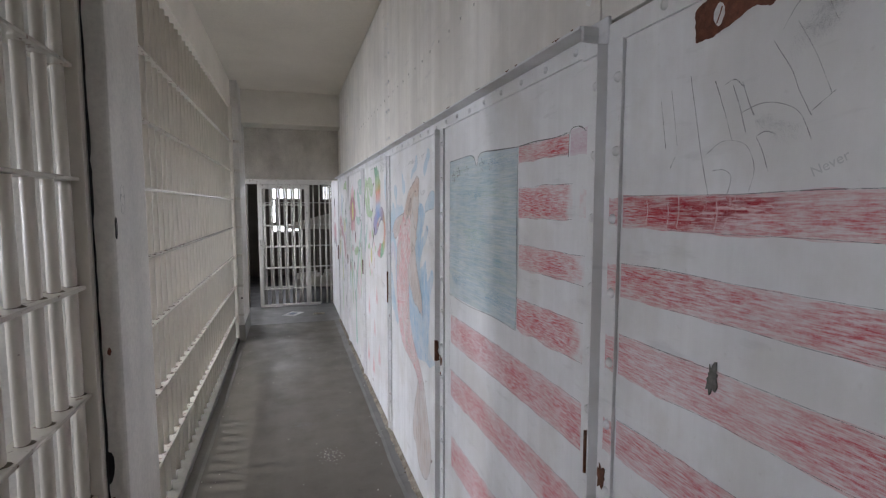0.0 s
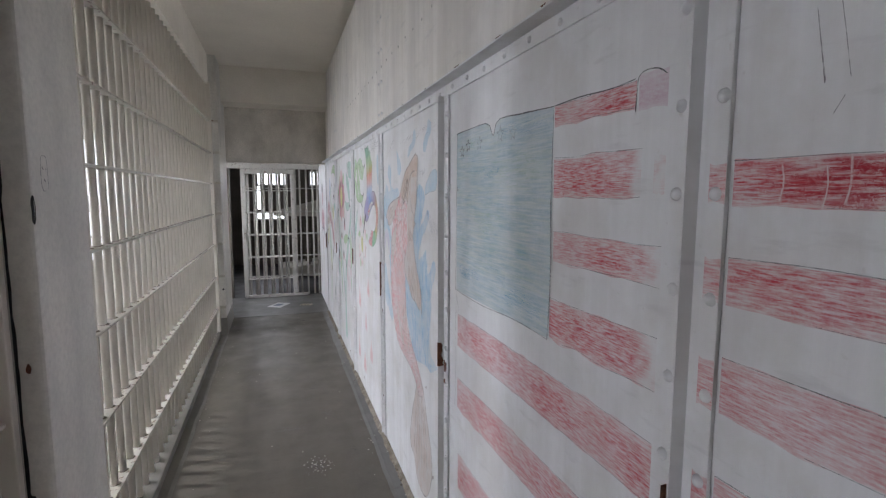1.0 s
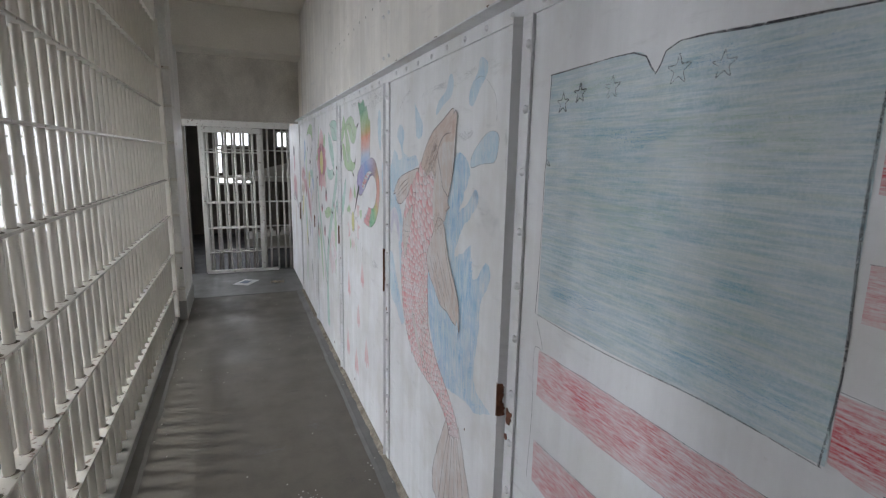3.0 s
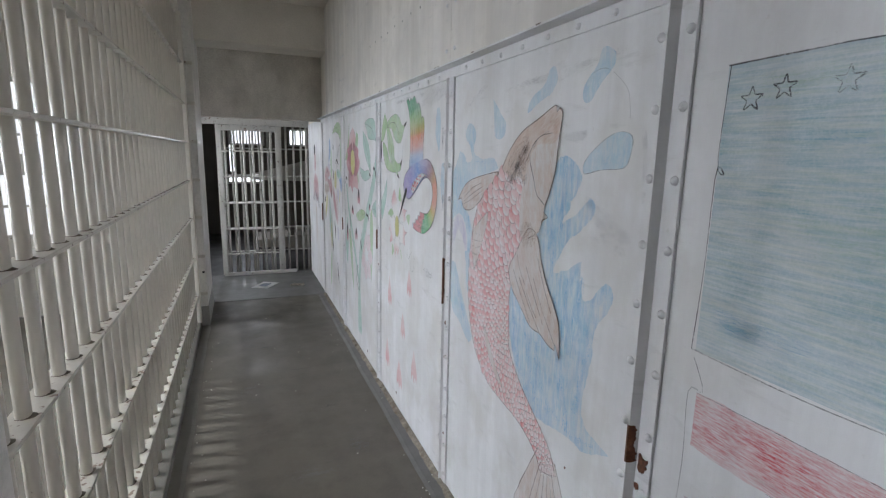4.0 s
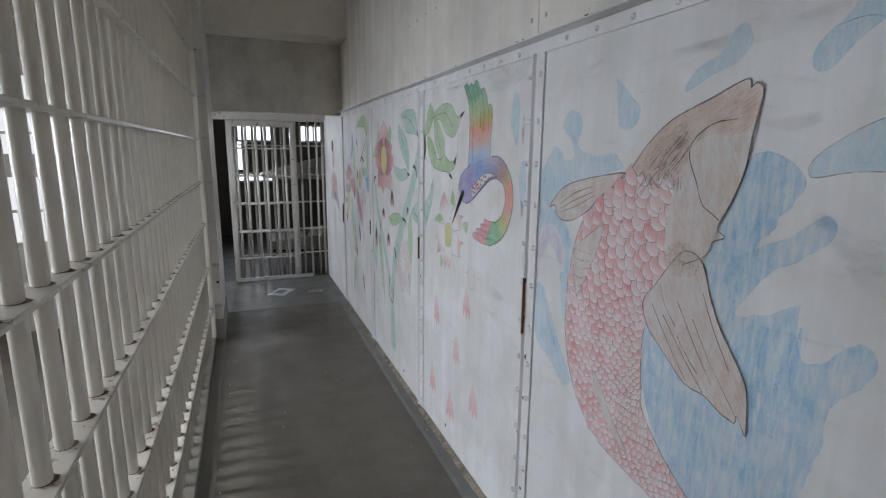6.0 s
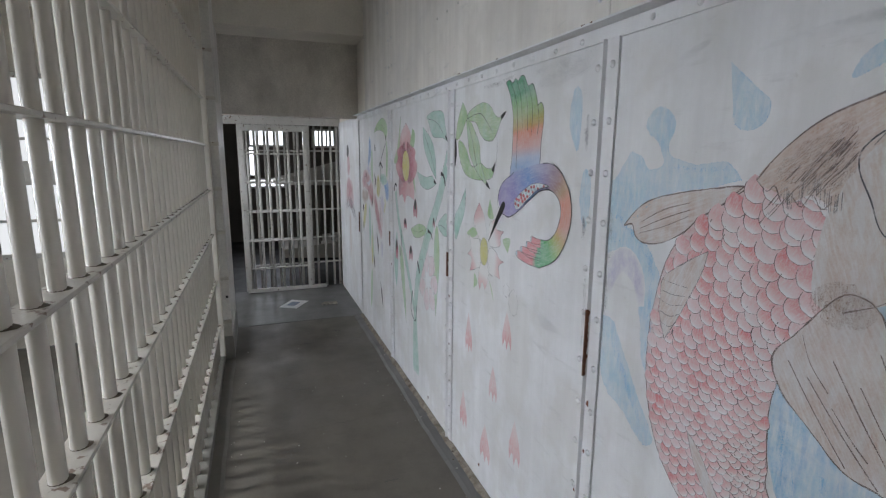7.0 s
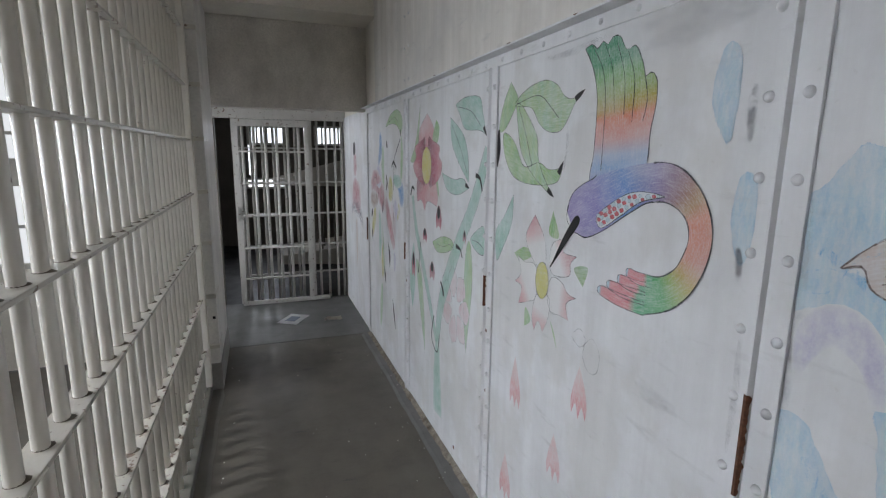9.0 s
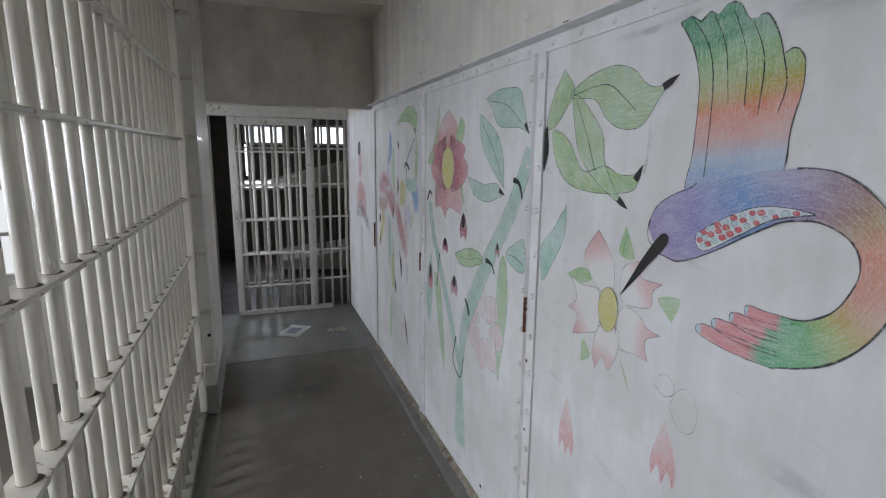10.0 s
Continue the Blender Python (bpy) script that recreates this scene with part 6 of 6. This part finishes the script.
for m, w, pts in ((BLUE_WING, 0.05, ((6.345, 1.83), (6.333, 1.695), (6.42, 1.57))), (LEAF_PALE, 0.05, ((6.25, 1.72), (6.26, 1.56), (6.24, 1.40))), (PURPLE, 0.09, ((6.44, 1.57), (6.40, 1.48), (6.36, 1.40))), (ROSE_WING, 0.11, ((6.70, 1.38), (6.53, 1.44), (6.36, 1.36), (6.22, 1.24))), (BROWN_WING, 0.08, ((6.72, 1.30), (6.60, 1.28), (6.44, 1.30))),
                  (YELLOW_WING, 0.08, ((6.04, 1.50), (6.02, 1.40), (6.05, 1.31))), (BLUE_WING, 0.07, ((5.83, 1.46), (5.74, 1.41), (5.73, 1.30))), (LEAF_BLUE, 0.05, ((5.95, 1.48), (5.85, 1.47), (5.72, 1.47))), (PURPLE, 0.07, ((5.92, 1.33), (5.87, 1.26), (5.82, 1.20))), (YELLOW_WING, 0.03, ((5.80, 1.32), (5.80, 1.26), (5.84, 1.20))), (ROSE_WING, 0.075, ((6.18, 1.33), (6.10, 1.20), (6.0, 1.08), (5.93, 0.97))),
                  (PALE_PINK, 0.06, ((6.02, 1.30), (5.94, 1.16), (5.90, 1.06))), (YELLOW_WING, 0.06, ((6.54, 1.24), (6.60, 1.10), (6.70, 0.95))), (LEAF_BLUE, 0.05, ((6.40, 1.22), (6.38, 1.02), (6.40, 0.80))), (YELLOW_WING, 0.045, ((6.30, 0.95), (6.30, 0.80), (6.305, 0.66))), (LEAF, 0.02, ((6.30, 1.10), (6.26, 0.85), (6.24, 0.68))), (LEAF_PALE, 0.05, ((6.33, 0.62), (6.36, 0.42), (6.40, 0.22))), (PURPLE, 0.03, ((5.93, 0.95), (5.92, 0.88), (5.93, 0.80)))):
    wings.fill("wing_patch", [(y, z, w * (0.5 if k in (0, len(pts) - 1) else 1.0)) for k, (y, z) in enumerate(pts)], m, 1, 18, 0.15, 0.3)
for w, pts in ((0.016, ((6.134, 1.755), (6.12, 1.72), (6.107, 1.70))), (0.016, ((6.155, 1.512), (6.127, 1.444), (6.158, 1.383))), (0.014, ((6.252, 1.30), (6.27, 1.25), (6.286, 1.20))), (0.024, ((6.653, 1.20), (6.67, 1.16), (6.696, 1.12))), (0.018, ((6.665, 1.03), (6.67, 0.98), (6.668, 0.93))), (0.020, ((6.109, 0.99), (6.067, 0.895), (6.069, 0.80))), (0.018, ((6.237, 0.78), (6.22, 0.71), (6.209, 0.65))), (0.016, ((5.987, 0.575), (5.947, 0.457), (5.907, 0.36)))):
    wings.fill("dark_mark", [(pts[0][0], pts[0][1], 0.002), (pts[1][0], pts[1][1], w), (pts[2][0], pts[2][1], 0.002)], BLACK, 6, 10, 0.6, 0.1)
for pts in (((6.50, 1.50), (6.46, 1.40), (6.40, 1.32)), ((6.62, 1.40), (6.58, 1.46), (6.50, 1.47)), ((5.98, 1.36), (5.94, 1.24), (5.97, 1.12)), ((6.30, 1.60), (6.32, 1.45), (6.30, 1.30))):
    wings.stroke(list(pts), 0.005, PENCIL_SOFT, 5)

pale = Drawing("pink_and_grey_drawing", 7.4, 1.2, "faint pink and grey crayon shape by the gate")
pale.fill("dark_spot", [(7.44, 1.765, 0.02), (7.48, 1.71, 0.07), (7.54, 1.66, 0.02)], BLACK, 2, 10, 0.6, 0.2)
pale.fill("pink_patch", [(7.44, 1.66, 0.06), (7.45, 1.56, 0.10), (7.46, 1.44, 0.05)], ROSE_WING, 1, 16, 0.2, 0.2)
pale.fill("pink_patch", [(7.50, 1.42, 0.06), (7.46, 1.30, 0.20), (7.40, 1.18, 0.22), (7.42, 1.10, 0.06)], ROSE_WING, 2, 16, 0.2, 0.2)
pale.fill("grey_patch", [(7.72, 1.06, 0.03), (7.58, 1.12, 0.07), (7.42, 1.14, 0.08), (7.22, 1.08, 0.08), (7.05, 0.97, 0.03)], GREY, 3, 16, 0.2, 0.2)
pale.fill("stem", [(7.42, 1.03, 0.05), (7.43, 0.78, 0.05), (7.43, 0.52, 0.02)], CHEEK, 1, 14, 0.2, 0.2)

# ---- small things ----
sheet = thing("paper_sheet", 0.0, 7.47, 0.003, "white paper sheet with a dark printed picture on the floor", "paper")
bm = bmesh.new()
grid = [[bm.verts.new((-0.15 + 0.3 * i / 6, -0.105 + 0.21 * j / 6, 0.004 + 0.006 * abs(noise.noise((i * 0.9, j * 0.9, 2))))) for j in range(7)] for i in range(7)]
for i in range(6):
    for j in range(6):
        bm.faces.new((grid[i][j], grid[i + 1][j], grid[i + 1][j + 1], grid[i][j + 1]))
bmesh.ops.solidify(bm, geom=bm.faces[:], thickness=0.001)
part("page", bm, PAPER, sheet)
part("printed_picture", block(-0.085, 0.06, -0.05, 0.05, 0.0112, 0.0122), INK, sheet, "dark printed picture")
sheet.rotation_euler = (0, 0, radians(59))

scrap = thing("crumpled_paper", 0.378, 7.35, 0.003, "crumpled scrap of pale paper on the floor", "paper")
bm = bmesh.new()
grid = [[bm.verts.new((-0.085 + 0.17 * i / 8, -0.05 + 0.10 * j / 8, 0.004 + 0.035 * abs(noise.noise((i * 0.55, j * 0.75, 9))))) for j in range(9)] for i in range(9)]
for i in range(8):
    for j in range(8):
        bm.faces.new((grid[i][j], grid[i + 1][j], grid[i + 1][j + 1], grid[i][j + 1]))
bmesh.ops.solidify(bm, geom=bm.faces[:], thickness=0.0015)
part("sheet", bm, mat_plain("aged_paper", (0.62, 0.57, 0.48), 0.8), scrap)

bm = bmesh.new()
crnd = random.Random(21)
for k in range(170):
    y = crnd.uniform(0.8, 6.7)
    x = crnd.choice((crnd.gauss(0.56, 0.06), crnd.gauss(0.15, 0.2), crnd.gauss(-0.52, 0.03)))
    r = crnd.uniform(0.0015, 0.006)
    if k > 120:
        # a trodden heap of flakes
        y, x = crnd.gauss(2.86, 0.06), crnd.gauss(0.20, 0.04)
    if not -0.6 < x < 0.63:
        continue
    z = 0.0005 + (0.012 if x > 0.45 else 0.033 if x < -0.53 else 0.0)
    n = crnd.randint(4, 6)
    a0 = crnd.uniform(0, 6)
    lo = [bm.verts.new((x + r * crnd.uniform(0.6, 1.2) * math.cos(a0 + q * math.tau / n), y + r * crnd.uniform(0.6, 1.2) * math.sin(a0 + q * math.tau / n), z)) for q in range(n)]
    hi = [bm.verts.new((v.co.x, v.co.y, z + 0.0015 + crnd.uniform(0, 0.0015))) for v in lo]
    bm.faces.new(hi)
    for q in range(n):
        bm.faces.new((lo[q], lo[(q + 1) % n], hi[(q + 1) % n], hi[q]))
tagged(part("paint_chips", bm, mat_plain("paint_chip", (0.55, 0.53, 0.48), 0.7)), "scattered crumbs of white paint on the concrete floor", "debris", kind="stuff")

# brown dirt swept against the foot of the steel wall
bm = bmesh.new()
for k in range(420):
    y = crnd.uniform(0.6, 6.75)
    if noise.noise((y * 2.1, 7, 1)) + crnd.uniform(-0.3, 0.3) < -0.05:
        continue
    x, r, n, a0 = EAST - 0.004 - abs(crnd.gauss(0, 0.012)), crnd.uniform(0.002, 0.007), crnd.randint(4, 6), crnd.uniform(0, 6)
    lo = [bm.verts.new((min(EAST - 0.001, x + r * math.cos(a0 + q * math.tau / n)), y + 1.6 * r * crnd.uniform(0.6, 1.2) * math.sin(a0 + q * math.tau / n), 0.0118)) for q in range(n)]
    top_v = bm.verts.new((x, y, 0.013 + r * crnd.uniform(0.4, 0.9)))
    for q in range(n):
        bm.faces.new((lo[q], lo[(q + 1) % n], top_v))
tagged(part("dirt_crumbs", bm, mat_plain("brown_dirt", (0.10, 0.075, 0.05), 0.9)), "brown crumbs of dirt along the foot of the steel wall", "debris", kind="stuff")

# dark scuffs trodden into the floor, and a chip on the far pier
FLOOR_STAIN = crayon("floor_scuff", (0.045, 0.045, 0.048), 0.75, 0.30, 0.62, (30, 60), 0.0, True)
FLOOR_SCUFF = crayon("pale_floor_scuff", (0.20, 0.21, 0.23), 0.55, 0.30, 0.62, (30, 60), 0.0, True)


def floor_mark(x, y, rx, ry, seed, material, name):
    bm = bmesh.new()
    fade = bm.verts.layers.float.new("fade")
    centre = bm.verts.new((x, y, 0.0012 + 0.00015 * seed))
    centre[fade] = 1.0
    ring = []
    for k in range(22):
        a = k * math.tau / 22
        w = 1 + 0.5 * noise.noise((seed * 2.3, 2 * math.cos(a), 2 * math.sin(a)))
        v = bm.verts.new((x + rx * w * math.cos(a), y + ry * w * math.sin(a), centre.co.z))
        v[fade] = 0.0
        ring.append(v)
    for k in range(22):
        bm.faces.new((centre, ring[k], ring[(k + 1) % 22]))
    part(name, bm, material, floor)


for k, (x, y, rx, ry) in enumerate(((0.44, 2.98, 0.022, 0.05), (-0.10, 5.30, 0.09, 0.03), (0.18, 5.22, 0.08, 0.035), (0.10, 4.75, 0.12, 0.03), (-0.18, 3.9, 0.10, 0.025), (0.25, 4.1, 0.07, 0.03), (0.02, 6.2, 0.14, 0.04), (0.30, 6.45, 0.10, 0.05))):
    floor_mark(x, y, rx, ry, k, FLOOR_STAIN, "floor_stain")
for k, (x, y, rx, ry) in enumerate(((0.20, 2.86, 0.09, 0.11), (0.05, 3.4, 0.15, 0.08), (0.33, 3.6, 0.06, 0.12), (-0.25, 4.5, 0.08, 0.10))):
    floor_mark(x, y, rx, ry, k + 10, FLOOR_SCUFF, "floor_scuff")
part("chipped_paint", block(-0.606, -0.588, 6.0575, 6.0605, 0.525, 0.545, 0.0012, 1), SOOT, bpy.data.objects["pier_far"])

# marks on the near pier
mark = thing("pier_marks", -0.53, 1.40, 1.6, "black smudge and pencilled outline on the white pier", "wall marks")
bm = ragged(1.352, 1.372, 1.55, 1.62, -0.5295, 3.0, 0.4)
for v in bm.verts:
    v.co.x = -0.5285 if v.co.x > -0.529 else -0.5300
under(part("smudge", bm, SOOT), mark)

def pier_patch(pts, w, material, name):
    """A thin flat mark on the pier's corridor face."""
    bm = bmesh.new()
    fade = bm.verts.layers.float.new("fade")
    rows = []
    for y, z in glide(pts, 24):
        row = [bm.verts.new((-0.5285, y - w, z - w * 0.5)), bm.verts.new((-0.5285, y + w, z + w * 0.5))]
        for v in row:
            v[fade] = 1.0
        rows.append(row)
    for a, b in zip(rows, rows[1:]):
        bm.faces.new((a[0], a[1], b[1], b[0]))
    under(part(name, bm, material), mark)


pier_patch([(1.418, 1.70), (1.425, 1.715), (1.45, 1.712), (1.455, 1.67), (1.45, 1.635), (1.425, 1.63), (1.416, 1.65), (1.418, 1.70)], 0.0016, PENCIL_SOFT, "outline")
for y, z in ((1.428, 1.685), (1.444, 1.683), (1.436, 1.655)):
    pier_patch([(y - 0.003, z + 0.004), (y, z), (y + 0.003, z - 0.004)], 0.002, PENCIL_SOFT, "outline_hole")
for x, z, r, h, m in ((-0.583, 0.83, 0.012, 0.055, SOOT), (-0.578, 0.70, 0.010, 0.03, BROWN), (-0.566, 1.20, 0.006, 0.012, BROWN)):
    bm = bmesh.new()
    n = 12
    front = [bm.verts.new((x + r * math.cos(k * math.tau / n) * (1 + 0.5 * noise.noise((k * 1.3, z * 9, 0))), 1.3585, z + h * math.sin(k * math.tau / n) * (1 + 0.4 * noise.noise((k * 2.1, z * 5, 3))))) for k in range(n)]
    back = [bm.verts.new((v.co.x, 1.3605, v.co.z)) for v in front]
    bm.faces.new(front)
    for k in range(n):
        bm.faces.new((front[k], front[(k + 1) % n], back[(k + 1) % n], back[k]))
    bmesh.ops.recalc_face_normals(bm, faces=bm.faces[:])
    under(part("chipped_paint", bm, m), mark)
